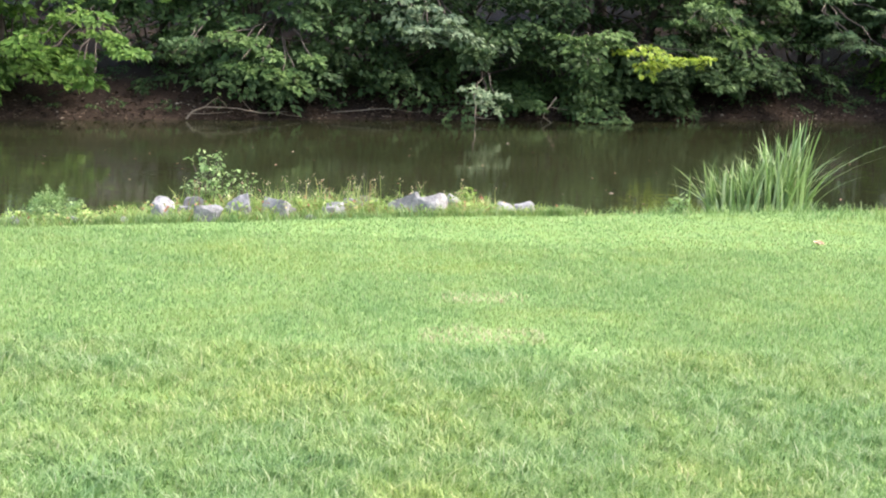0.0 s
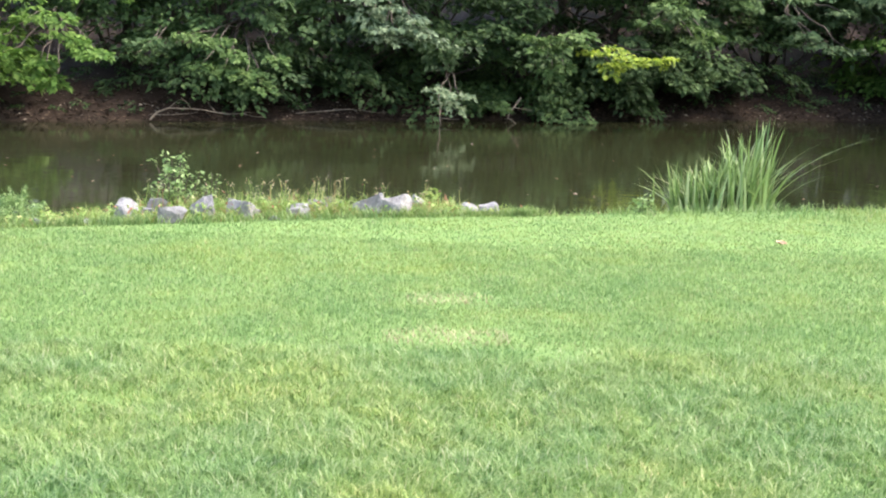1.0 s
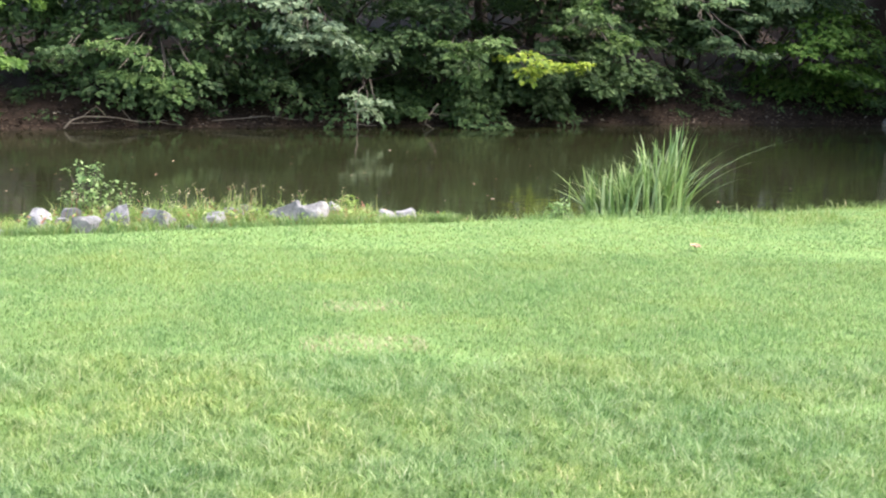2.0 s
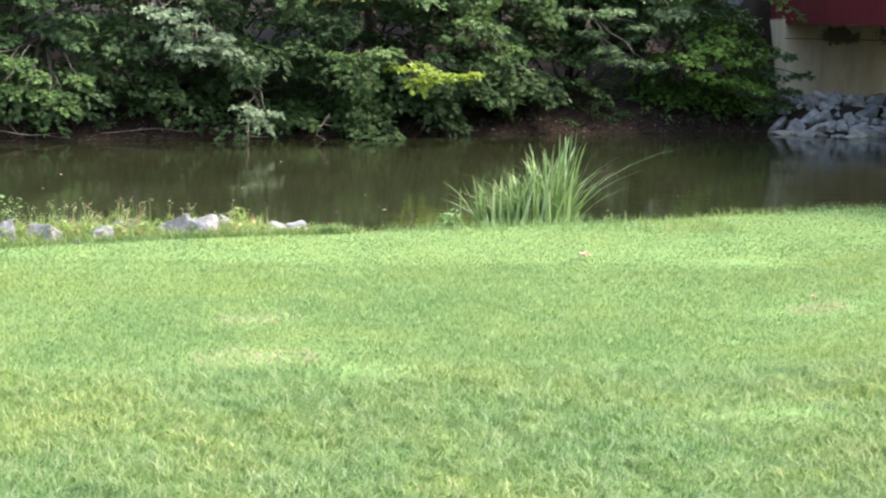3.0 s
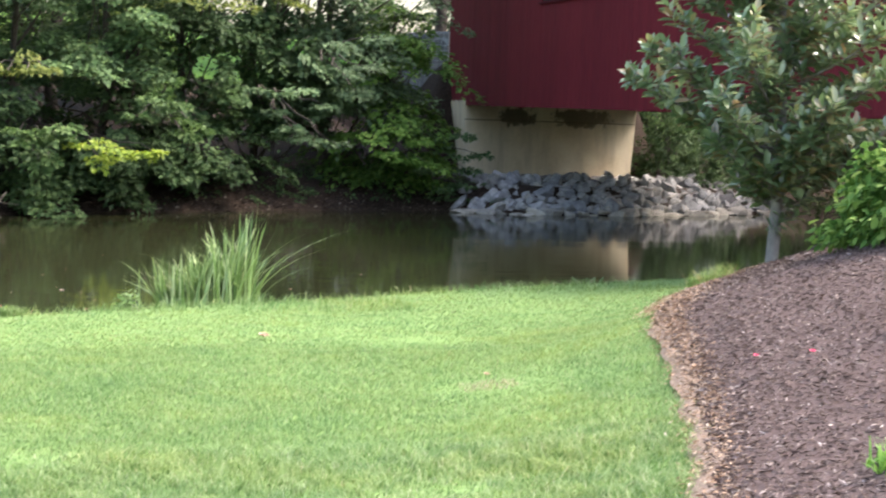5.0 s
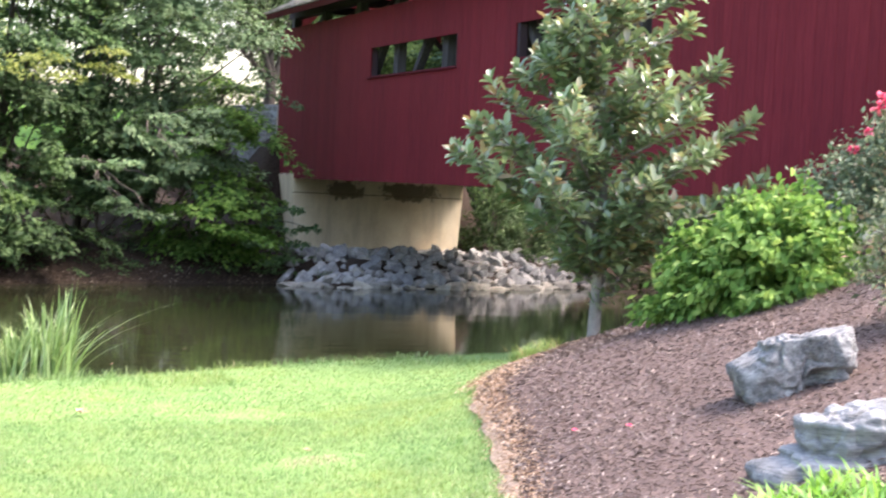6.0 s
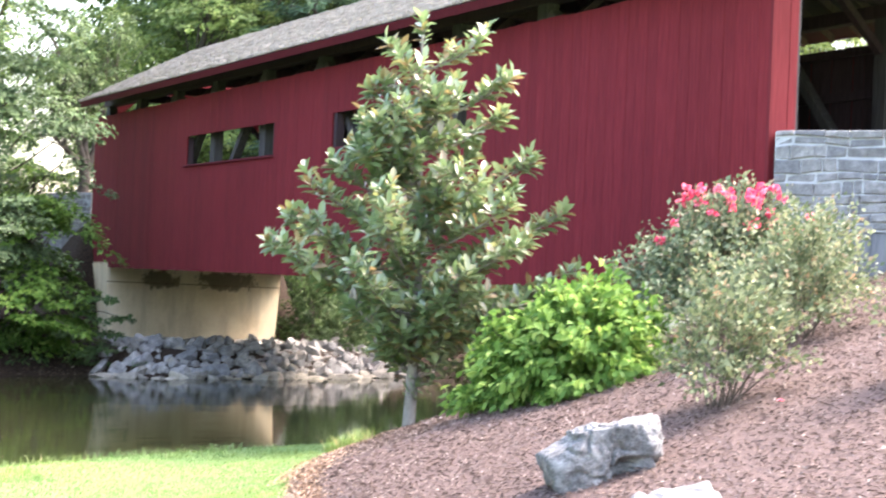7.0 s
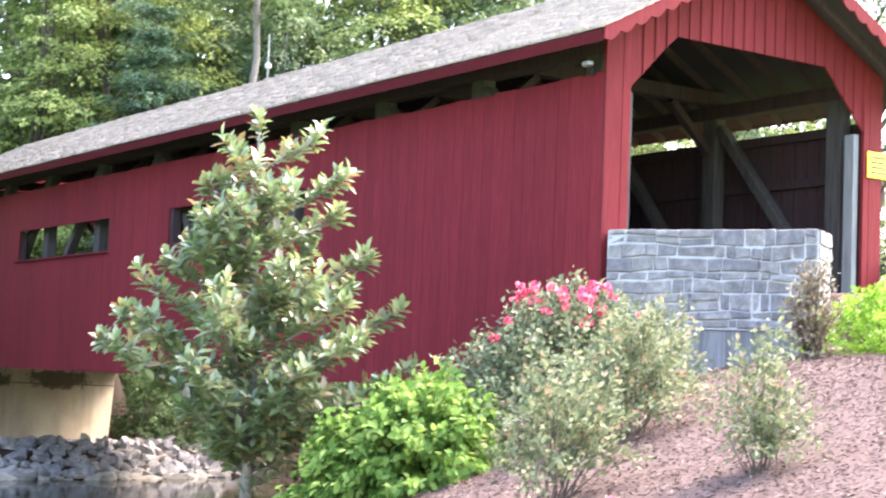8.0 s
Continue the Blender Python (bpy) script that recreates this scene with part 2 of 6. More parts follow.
LEAF_MAPLE = leaf_material("dark_maple_leaves", [(0.0, (0.045, 0.085, 0.032)), (0.5, (0.075, 0.132, 0.047)), (0.85, (0.105, 0.172, 0.06)), (1.0, (0.15, 0.225, 0.08))], 0.6, 0.4, 0.5, 0.25)
LEAF_GREY = leaf_material("grey_green_leaves", [(0.0, (0.06, 0.10, 0.042)), (0.5, (0.095, 0.148, 0.062)), (1.0, (0.14, 0.20, 0.09))], 0.6, 0.32, 0.6, 0.2)
LEAF_PALE = leaf_material("pale_grey_green_leaves", [(0.0, (0.085, 0.13, 0.07)), (0.5, (0.145, 0.20, 0.105)), (1.0, (0.23, 0.29, 0.17))], 0.6, 0.3, 0.0, 0.25)
LEAF_BRIGHT = leaf_material("bright_green_leaves", [(0.0, (0.105, 0.16, 0.04)), (0.5, (0.195, 0.265, 0.07)), (1.0, (0.30, 0.355, 0.115))], 0.6, 0.4, 0.5, 0.25)
LEAF_FRESH = leaf_material("fresh_maple_leaves", [(0.0, (0.045, 0.09, 0.024)), (0.5, (0.085, 0.145, 0.04)), (1.0, (0.135, 0.205, 0.062))], 0.6, 0.4, 0.0, 0.25)
LEAF_YELLOW = leaf_material("yellow_green_leaves", [(0.0, (0.13, 0.21, 0.02)), (0.5, (0.24, 0.33, 0.03)), (1.0, (0.38, 0.44, 0.06))], 0.5, 0.45)
LEAF_VIVID = leaf_material("vivid_maple_leaves", [(0.0, (0.06, 0.13, 0.022)), (0.5, (0.11, 0.205, 0.036)), (1.0, (0.185, 0.29, 0.06))], 0.6, 0.45, 0.4, 0.25)
LEAF_WOOD = leaf_material("oak_leaves", [(0.0, (0.055, 0.092, 0.029)), (0.5, (0.097, 0.147, 0.046)), (1.0, (0.160, 0.214, 0.076))], 0.6, 0.4, 0.5, 0.25)
LEAF_OLIVE = leaf_material("olive_yellow_leaves", [(0.0, (0.086, 0.112, 0.021)), (0.5, (0.146, 0.176, 0.034)), (1.0, (0.232, 0.249, 0.060))], 0.6, 0.4, 0.0, 0.2)
LEAF_PINE = leaf_material("blue_green_needles", [(0.0, (0.05, 0.10, 0.055)), (0.6, (0.095, 0.17, 0.09)), (1.0, (0.15, 0.235, 0.125))], 0.5, 0.2, 0.6)
LEAF_MAG = leaf_material("glossy_magnolia_leaves", [(0.0, (0.102, 0.161, 0.064)), (0.35, (0.180, 0.259, 0.109)), (0.74, (0.253, 0.317, 0.141)), (0.87, (0.282, 0.278, 0.102)), (0.95, (0.243, 0.176, 0.073)), (1.0, (0.302, 0.195, 0.087))], 0.34, 0.42, 0.0, 1.0)
# a waxy skin on the magnolia's leaves
for wax in (q for q in LEAF_MAG.node_tree.nodes if q.type == 'BSDF_PRINCIPLED'):
    wax.inputs["Coat Weight"].default_value = 0.6
    wax.inputs["Coat Roughness"].default_value = 0.16
    wax.inputs["Coat IOR"].default_value = 1.5
LEAF_HYD = leaf_material("fresh_green_shrub_leaves", [(0.0, (0.065, 0.140, 0.027)), (0.5, (0.140, 0.254, 0.050)), (0.88, (0.248, 0.367, 0.080)), (1.0, (0.346, 0.443, 0.135))], 0.65, 0.4, 0.0, 0.2)
LEAF_ROSE = leaf_material("dull_rose_leaves", [(0.0, (0.07, 0.095, 0.048)), (0.45, (0.145, 0.18, 0.088)), (0.8, (0.235, 0.265, 0.14)), (0.93, (0.29, 0.275, 0.16)), (1.0, (0.38, 0.23, 0.14))], 0.6, 0.35, 0.0, 0.25)
LEAF_ROSE_DARK = leaf_material("dark_rose_leaves", [(0.0, (0.06, 0.088, 0.048)), (0.5, (0.12, 0.16, 0.082)), (0.9, (0.22, 0.255, 0.14)), (1.0, (0.34, 0.23, 0.14))], 0.55, 0.3, 0.0, 0.35)
LEAF_WITHER = leaf_material("withered_brown_leaves", [(0.0, (0.10, 0.075, 0.05)), (0.5, (0.20, 0.16, 0.11)), (0.85, (0.24, 0.24, 0.14)), (1.0, (0.34, 0.27, 0.2))], 0.7, 0.2, 0.0, 0.2)
PETAL = leaf_material("rose_petals", [(0.0, (0.62, 0.03, 0.09)), (0.5, (0.72, 0.06, 0.15)), (1.0, (0.85, 0.30, 0.38))], 0.5, 0.35)
REED = leaf_material("reed_blades", [(0.0, (0.07, 0.12, 0.028)), (0.45, (0.19, 0.285, 0.085)), (0.85, (0.33, 0.425, 0.17)), (1.0, (0.46, 0.50, 0.27))], 0.4, 0.25)
LILY = leaf_material("strap_leaves", [(0.0, (0.10, 0.24, 0.025)), (0.6, (0.20, 0.38, 0.05)), (1.0, (0.32, 0.50, 0.10))], 0.45, 0.4)
WEED = leaf_material("bank_weeds", [(0.0, (0.16, 0.25, 0.05)), (0.5, (0.24, 0.34, 0.08)), (0.85, (0.35, 0.40, 0.15)), (0.95, (0.36, 0.20, 0.10)), (1.0, (0.38, 0.12, 0.10))], 0.6, 0.4)
SEED = leaf_material("seed_heads_pale_and_red", [(0.0, (0.36, 0.36, 0.19)), (0.8, (0.48, 0.43, 0.28)), (0.9, (0.38, 0.22, 0.15)), (1.0, (0.33, 0.12, 0.10))], 0.8, 0.2)
SAPLING = leaf_material("sapling_leaves", [(0.0, (0.12, 0.21, 0.06)), (0.6, (0.22, 0.33, 0.11)), (1.0, (0.34, 0.44, 0.19))], 0.5, 0.4)
HEDGE = leaf_material("hedge_leaves", [(0.0, (0.12, 0.26, 0.02)), (0.5, (0.24, 0.44, 0.035)), (1.0, (0.40, 0.56, 0.08))], 0.5, 0.4)
GALV = Nodes("galvanised_metal", 0.5, 0.8).color((0.4, 0.4, 0.42)).m


def paint(name, col, rough=0.6):
    n = Nodes(name, rough)
    a = n.noise(n.coord("Object"), 14.0, 3.0)
    n.color(n.mix(n.math('MULTIPLY', a, 0.3), col, tuple(0.7 * q for q in col)))
    return n.m


YELLOW = paint("yellow_sign_paint", (0.80, 0.52, 0.01), 0.45)
BLACK = paint("black_sign_paint", (0.03, 0.025, 0.02), 0.5)
# near-black: shade under the roof put into the colour; also the lamp bracket
EAVE_SHADE = paint("eave_shade_dark", (0.026, 0.019, 0.024), 0.9)
WHITE = paint("white_paint", (0.75, 0.75, 0.73), 0.6)

# ---- builders ----
rng = np.random.default_rng(7)


def part(name, bm, material, parent=None, label=""):
    """Links a bmesh as one mesh object, under a thing or a part."""
    me = bpy.data.meshes.new(name)
    bm.to_mesh(me)
    bm.free()
    return link(name, me, material, parent, label)


def link(name, me, material, parent=None, label=""):
    if material is not None and not me.materials:
        me.materials.append(material)
    ob = new(name, me)
    if parent is not None:
        adopt(ob, parent)
    return tagged(ob, label)


def world_of(ob):
    return world_of(ob.parent) @ ob.matrix_parent_inverse @ ob.matrix_basis if ob.parent else ob.matrix_basis.copy()


def adopt(ob, parent):
    """Makes ob a part of parent without moving it."""
    ob.parent = parent
    ob.matrix_parent_inverse = world_of(parent).inverted()


def raw(name, verts, faces, material, parent=None, label="", smooth=False):
    """A mesh object from arrays: verts (n, 3) and faces (m, k)."""
    verts, faces = np.asarray(verts, np.float32), np.asarray(faces, np.int32)
    me = bpy.data.meshes.new(name)
    me.vertices.add(len(verts))
    me.vertices.foreach_set("co", verts.ravel())
    m, k = faces.shape
    me.loops.add(m * k)
    me.loops.foreach_set("vertex_index", faces.ravel())
    me.polygons.add(m)
    me.polygons.foreach_set("loop_start", np.arange(0, m * k, k, dtype=np.int32))
    if smooth:
        me.polygons.foreach_set("use_smooth", np.ones(m, bool))
    me.update(calc_edges=True)
    return link(name, me, material, parent, label)


def box_bm(x0, x1, y0, y1, z0, z1, bevel=0.0, bm=None):
    bm = bm or bmesh.new()
    vs = [bm.verts.new((x, y, z)) for x in (x0, x1) for y in (y0, y1) for z in (z0, z1)]
    fs = [bm.faces.new([vs[i] for i in q]) for q in ((0, 1, 3, 2), (4, 6, 7, 5), (0, 4, 5, 1), (2, 3, 7, 6), (0, 2, 6, 4), (1, 5, 7, 3))]
    if bevel:
        bmesh.ops.bevel(bm, geom=list({e for f in fs for e in f.edges}), offset=bevel, segments=1, affect='EDGES')
    return bm


def beam_bm(a, b, w, h, up=(0, 0, 1), bevel=0.0):
    """A squared timber from a to b."""
    a, b = Vector(a), Vector(b)
    d = b - a
    y = d.normalized()
    x = y.cross(Vector(up)).normalized()
    z = x.cross(y)
    bm = box_bm(-w / 2, w / 2, 0, d.length, -h / 2, h / 2, bevel)
    bm.transform(Matrix.Translation(a) @ Matrix((x, y, z)).transposed().to_4x4())
    return bm


def prism_bm(outline, y0, y1):
    """An outline of (x, z) pushed through from y0 to y1."""
    bm = bmesh.new()
    a = [bm.verts.new((x, y0, z)) for x, z in outline]
    b = [bm.verts.new((x, y1, z)) for x, z in outline]
    bm.faces.new(a)
    bm.faces.new(b[::-1])
    k = len(a)
    for i in range(k):
        bm.faces.new((a[i], b[i], b[(i + 1) % k], a[(i + 1) % k]))
    bmesh.ops.recalc_face_normals(bm, faces=bm.faces[:])
    return bm


def thing(name, label, category, at=(0, 0, 0), group="", kind=""):
    ob = new(name)
    ob.empty_display_size = 0.2
    ob.location = at
    return tagged(ob, label, category, group, kind)


def tubes(paths, sides=5):
    """Verts and quads of tapered tubes; a path is a list of (point, radius)."""
    V, F, base = [], [], 0
    ang = np.arange(sides) * 2 * np.pi / sides
    for path in paths:
        p = np.array([q for q, _ in path], float)
        r = np.array([q for _, q in path], float)
        d = np.gradient(p, axis=0)
        d /= np.linalg.norm(d, axis=1)[:, None] + 1e-9
        ref = np.where(np.abs(d[:, 2:3]) > 0.9, [[1.0, 0, 0]], [[0, 0, 1.0]])
        u = np.cross(d, ref)
        u /= np.linalg.norm(u, axis=1)[:, None] + 1e-9
        w = np.cross(d, u)
        ring = p[:, None] + r[:, None, None] * (np.cos(ang)[None, :, None] * u[:, None] + np.sin(ang)[None, :, None] * w[:, None])
        V.append(ring.reshape(-1, 3))
        for i in range(len(p) - 1):
            for j in range(sides):
                k = (j + 1) % sides
                F.append((base + i * sides + j, base + i * sides + k, base + (i + 1) * sides + k, base + (i + 1) * sides + j))
        base += len(p) * sides
    return np.concatenate(V), np.array(F)


def unit(v):
    return v / (np.linalg.norm(v, axis=-1, keepdims=True) + 1e-9)


def leaves(pos, axis, normal, length, width, fold=0.18, long=False):
    """Folded leaves: pos, axis and normal are (n, 3). long: six-cornered ones with a drooping tip."""
    axis = unit(axis)
    side = unit(np.cross(axis, normal))
    nrm = np.cross(side, axis)
    L, Wd = length[:, None], width[:, None]
    n = len(pos)
    if not long:
        v = np.stack([pos, pos + axis * L * 0.45 + side * Wd * 0.5 + nrm * Wd * fold, pos + axis * L - nrm * L * 0.08, pos + axis * L * 0.45 - side * Wd * 0.5 + nrm * Wd * fold], 1)
        f = np.array([[0, 1, 2], [0, 2, 3]])
        k = 4
    else:
        v = np.stack([pos, pos + axis * L * 0.3 + side * Wd * 0.42 + nrm * Wd * fold, pos + axis * L * 0.68 + side * Wd * 0.45 + nrm * Wd * fold * 0.8, pos + axis * L - nrm * L * 0.12,
                      pos + axis * L * 0.68 - side * Wd * 0.45 + nrm * Wd * fold * 0.8, pos + axis * L * 0.3 - side * Wd * 0.42 + nrm * Wd * fold], 1)
        f = np.array([[0, 1, 2], [0, 2, 3], [0, 3, 4], [0, 4, 5]])
        k = 6
    faces = (f[None] + (np.arange(n) * k)[:, None, None]).reshape(-1, 3)
    return v.reshape(-1, 3), faces


def blades(root, lean, height, width, curl, steps=3):
    """Tapering grass or reed blades that bend over along lean (n, 2)."""
    n = len(root)
    side = unit(np.stack([-lean[:, 1], lean[:, 0], np.zeros(n)], 1) + 1e-6)
    V = []
    for i in range(steps + 1):
        s = i / steps
        c = root + np.stack([lean[:, 0] * curl * s ** 1.8, lean[:, 1] * curl * s ** 1.8, height * (s - 0.28 * s ** 3 * np.minimum(1, curl / (height + 1e-6)))], 1)
        if i < steps:
            w = (width * (1 - 0.75 * s ** 1.5) / 2)[:, None]
            V += [c - side * w, c + side * w]
        else:
            V.append(c)
    k = 2 * steps + 1
    f = []
    for i in range(steps - 1):
        a = 2 * i
        f += [(a, a + 1, a + 3), (a, a + 3, a + 2)]
    f.append((2 * steps - 2, 2 * steps - 1, 2 * steps))
    faces = (np.array(f)[None] + (np.arange(n) * k)[:, None, None]).reshape(-1, 3)
    return np.stack(V, 1).reshape(-1, 3), faces


def rock_mesh(name, seed, size, rough=0.25, detail=2, flat=0.0, strata=0.0):
    """An angular rock: a cut and roughened ball."""
    bm = bmesh.new()
    bmesh.ops.create_icosphere(bm, subdivisions=detail, radius=0.5)
    r = np.random.default_rng(seed)
    block = np.concatenate([np.eye(3), -np.eye(3)]) + r.normal(0, 0.24, (6, 3))
    planes = [(Vector(unit(q)), r.uniform(0.20, 0.33)) for q in block] + [(Vector(unit(r.normal(size=3))), r.uniform(0.26, 0.38)) for _ in range(5)]
    off = Vector(r.uniform(-50, 50, 3))
    for v in bm.verts:
        p = v.co.copy()
        for nrm, d in planes:
            over = p.dot(nrm) - d
            if over > 0:
                p -= nrm * over
        q = p * (1 + rough * (noise.noise(p * 3 + off) * 0.6 + noise.noise(p * 8 + off) * 0.35))
        if strata:
            q += Vector((q.x, q.y, 0)) * strata * math.sin(q.z * 46 + 5 * noise.noise(p * 4 + off))
        v.co = Vector((q.x * size[0], q.y * size[1], max(q.z, -0.5 + flat) * size[2])) * 1.22
    me = bpy.data.meshes.new(name)
    bm.to_mesh(me)
    bm.free()
    return me

# ---- terrain ----
EDGE_X = [-30, -12, -3.55, -2.0, -0.37, 1.13, 2.93, 4.5, 5.5, 6.7, 7.6, 9, 12, 14, 18, 22, 40]
EDGE_Y = [8.5, 10.8, 12.0, 12.5, 13.4, 13.9, 14.6, 15.4, 15.75, 16.0, 16.3, 15.95, 15.5, 15.6, 17.0, 31.0, 36]
FAR_X = [-60, -20, -8.0, -4.6, -0.9, 3.6, 7.6, 10.4, 12, 14, 16.3, 20, 40]
FAR_Y = [12.0, 22.5, 26.9, 28.4, 30.1, 31.9, 33.2, 33.7, 33.3, 33.3, 33.8, 35.5, 39]
MULCH_Y = [3.0, 4.5, 5.66, 6.41, 7.14, 8.5, 9.45, 10.56, 11.18, 11.9, 12.7, 13.3, 13.85, 14.35, 15.4, 17.4]
MULCH_X = [2.0, 2.5, 2.94, 3.3, 3.65, 4.2, 4.57, 4.94, 5.27, 5.66, 6.08, 6.36, 6.80, 7.40, 8.1, 9.0]
DECK = 3.5


def lawn_edge(x):
    return np.interp(x, EDGE_X, EDGE_Y)


def far_edge(x):
    return np.interp(x, FAR_X, FAR_Y)


def bed_edge(y):
    return np.interp(y, MULCH_Y, MULCH_X)


def ground_z(x, y):
    """Height of the ground over the pond, whose water stands at 0."""
    x, y = np.asarray(x, float), np.asarray(y, float)
    p = 0.863 + 0.3085 * (x - 5) - 0.0868 * (np.clip(y, 2.5, 30) - 9)
    p = p - 0.158 * np.clip(y - 11.2, 0, 8) * np.clip((12 - x) / 3, 0, 1)
    # a dip along the foot of the wing wall
    p = p - 0.28 * np.clip(y - 11.3, 0, 3) * np.clip(14.6 - x, 0, 1) * np.clip((x - 10) / 1.5, 0, 1)
    cap = 2.55 + 0.07 * (x - 10)
    p = cap - 0.12 * np.logaddexp(0, (cap - p) / 0.12)
    # the bridge approach, held by the wing walls
    inset = np.minimum(x - (12.75 + 0.61 * (14.1 - y)), (16.7 + 0.45 * (14.1 - y)) - x)
    fill = np.clip(inset / 0.25, 0, 1) * np.clip((y - 9.5) / 2.5, 0, 1) * (y < 15)
    p = p + (DECK - 0.03 - p) * fill
    z = 0.43 + 0.12 * np.logaddexp(0, (p - 0.43) / 0.12)
    z = z + 0.02 * np.sin(x * 1.1 + 0.5) * np.sin(y * 0.9)
    over = np.clip(y - lawn_edge(x), 0, None)
    slope = np.interp(x, [-4, 0, 1.5, 8, 11, 12], [0.10, 0.10, 0.30, 0.45, 1.0, 1.6])
    z = np.maximum(z - slope * over - 0.06 * over ** 2, -0.8)
    back = y - far_edge(x)
    bank = np.where(back < 0, 0.5 * back, np.where(back < 1.4, 0.42 * back, 0.59 + 0.17 * (back - 1.4)))
    bank = np.minimum(bank, 4.5 + 0.02 * back)
    under = np.clip((np.abs(x - 14.6) - 2.6) / 2.2, 0, 1)
    low = np.where(back < 0, bank, np.minimum(bank, 0.5 + 0.03 * back))
    bank = np.where(y < 45, low * (1 - under) + bank * under, bank)
    ramp = np.clip((3.4 - np.abs(x - 14.5)) / 1.0, 0, 1) * np.clip((y - 38.6) / 0.9, 0, 1)
    bank = bank * (1 - ramp) + np.minimum(DECK - 0.02, bank + 9 * ramp) * ramp
    return np.where(y > 0.5 * (lawn_edge(x) + far_edge(x)), np.maximum(bank, -0.8), z)


def axis_steps(lo, hi, step, out):
    a = list(np.arange(lo, hi, step))
    d, q = step, []
    v = hi
    while v < out:
        q.append(v)
        d *= 1.35
        v += d
    q.append(out)
    d, b = step, []
    v = lo - step
    while v > -out:
        b.append(v)
        d *= 1.35
        v -= d
    b.append(-out)
    return np.array(b[::-1] + a + q)


gx = axis_steps(-12, 20, 0.2, 900)
gy = axis_steps(2, 42, 0.2, 900)
GX, GY = np.meshgrid(gx, gy)
GZ = ground_z(GX, GY)
idx = np.arange(GX.size).reshape(GX.shape)
quads = np.stack([idx[:-1, :-1], idx[:-1, 1:], idx[1:, 1:], idx[1:, :-1]], -1).reshape(-1, 4)
ground = raw("ground", np.stack([GX, GY, GZ], -1).reshape(-1, 3), quads, GROUND, smooth=True)
tagged(ground, "mown lawn and bare brown earth banks round the pond", "ground", kind="structure")

wx, wy = np.meshgrid(np.linspace(-70, 70, 60), np.linspace(8, 46, 30))
widx = np.arange(wx.size).reshape(wx.shape)
wq = np.stack([widx[:-1, :-1], widx[:-1, 1:], widx[1:, 1:], widx[1:, :-1]], -1).reshape(-1, 4)
water = raw("water", np.stack([wx, wy, wx * 0], -1).reshape(-1, 3), wq, WATER)
tagged(water, "still murky green-brown pond water mirroring the bank", "water", kind="structure")

# mulch bed, 2 to 4 cm over the soil
my = np.arange(3.0, 16.4, 0.12)
ms = np.linspace(0, 1, 90) ** 1.25
MY = np.repeat(my[:, None], len(ms), 1)
MX = bed_edge(MY) + ms[None] * (15.5 - bed_edge(MY))
MZ = ground_z(MX, MY) + 0.03 * np.minimum(1, ms[None] * 40) + 0.004
midx = np.arange(MX.size).reshape(MX.shape)
mq = np.stack([midx[:-1, :-1], midx[:-1, 1:], midx[1:, 1:], midx[1:, :-1]], -1).reshape(-1, 4)
mulch_bed = raw("mulch_bed", np.stack([MX, MY, MZ], -1).reshape(-1, 3), mq, MULCH, smooth=True)
tagged(mulch_bed, "sloping bed of brown shredded bark mulch", "mulch bed", kind="structure")

# bare dry earth between the lawn and the bed
sy = np.arange(4.0, 12.6, 0.05)
su = np.linspace(0, 1, 7)
SY = np.repeat(sy[:, None], 7, 1)
SW = 0.035 + 0.068 * np.interp(sy, [4, 6, 9, 11, 12.6], [1.2, 1.2, 1.0, 0.5, 0.1])[:, None] * (1 + 0.35 * np.sin(3.1 * SY) + 0.25 * np.sin(11.3 * SY + 1))
SX = bed_edge(SY) - 0.035 + 0.02 * np.sin(7.7 * SY) + su[None] * SW
SZ = ground_z(SX, SY) + 0.012 + 0.036 * np.sin(np.pi * np.clip(su[None], 0.12, 1.0) * 0.5)
sidx = np.arange(SX.size).reshape(SX.shape)
sq = np.stack([sidx[:-1, :-1], sidx[:-1, 1:], sidx[1:, 1:], sidx[1:, :-1]], -1).reshape(-1, 4)
bed_rim = raw("bed_rim", np.stack([SX, SY, SZ], -1).reshape(-1, 3), sq, DRY_EARTH, smooth=True)
tagged(bed_rim, "pale dry bare earth along the edge of the bed", "bare earth", kind="structure")

# ---- covered bridge ----
BX0, BX1 = 12.16, 16.75      # outer faces of the long walls
BY0, BY1 = 14.16, 39.55      # near and far end
S_TOP, S_BOT = 5.95, 2.30    # siding
RX, RZ = 14.455, 7.85        # ridge
EV_X, EV_Z = 11.60, 6.31     # eave
RY0, RY1 = 13.58, 39.15      # roof ends
PITCH = (RZ - EV_Z) / (RX - EV_X)
WINS = [(28.3, 33.0), (20.9, 25.58)]
WZ0, WZ1 = 4.52, 5.13
bridge = thing("covered_bridge", "long barn-red wooden covered bridge with a grey shake roof", "covered bridge", (RX, 27.0, DECK))


def roof_z(x):
    return RZ - PITCH * abs(x - RX)


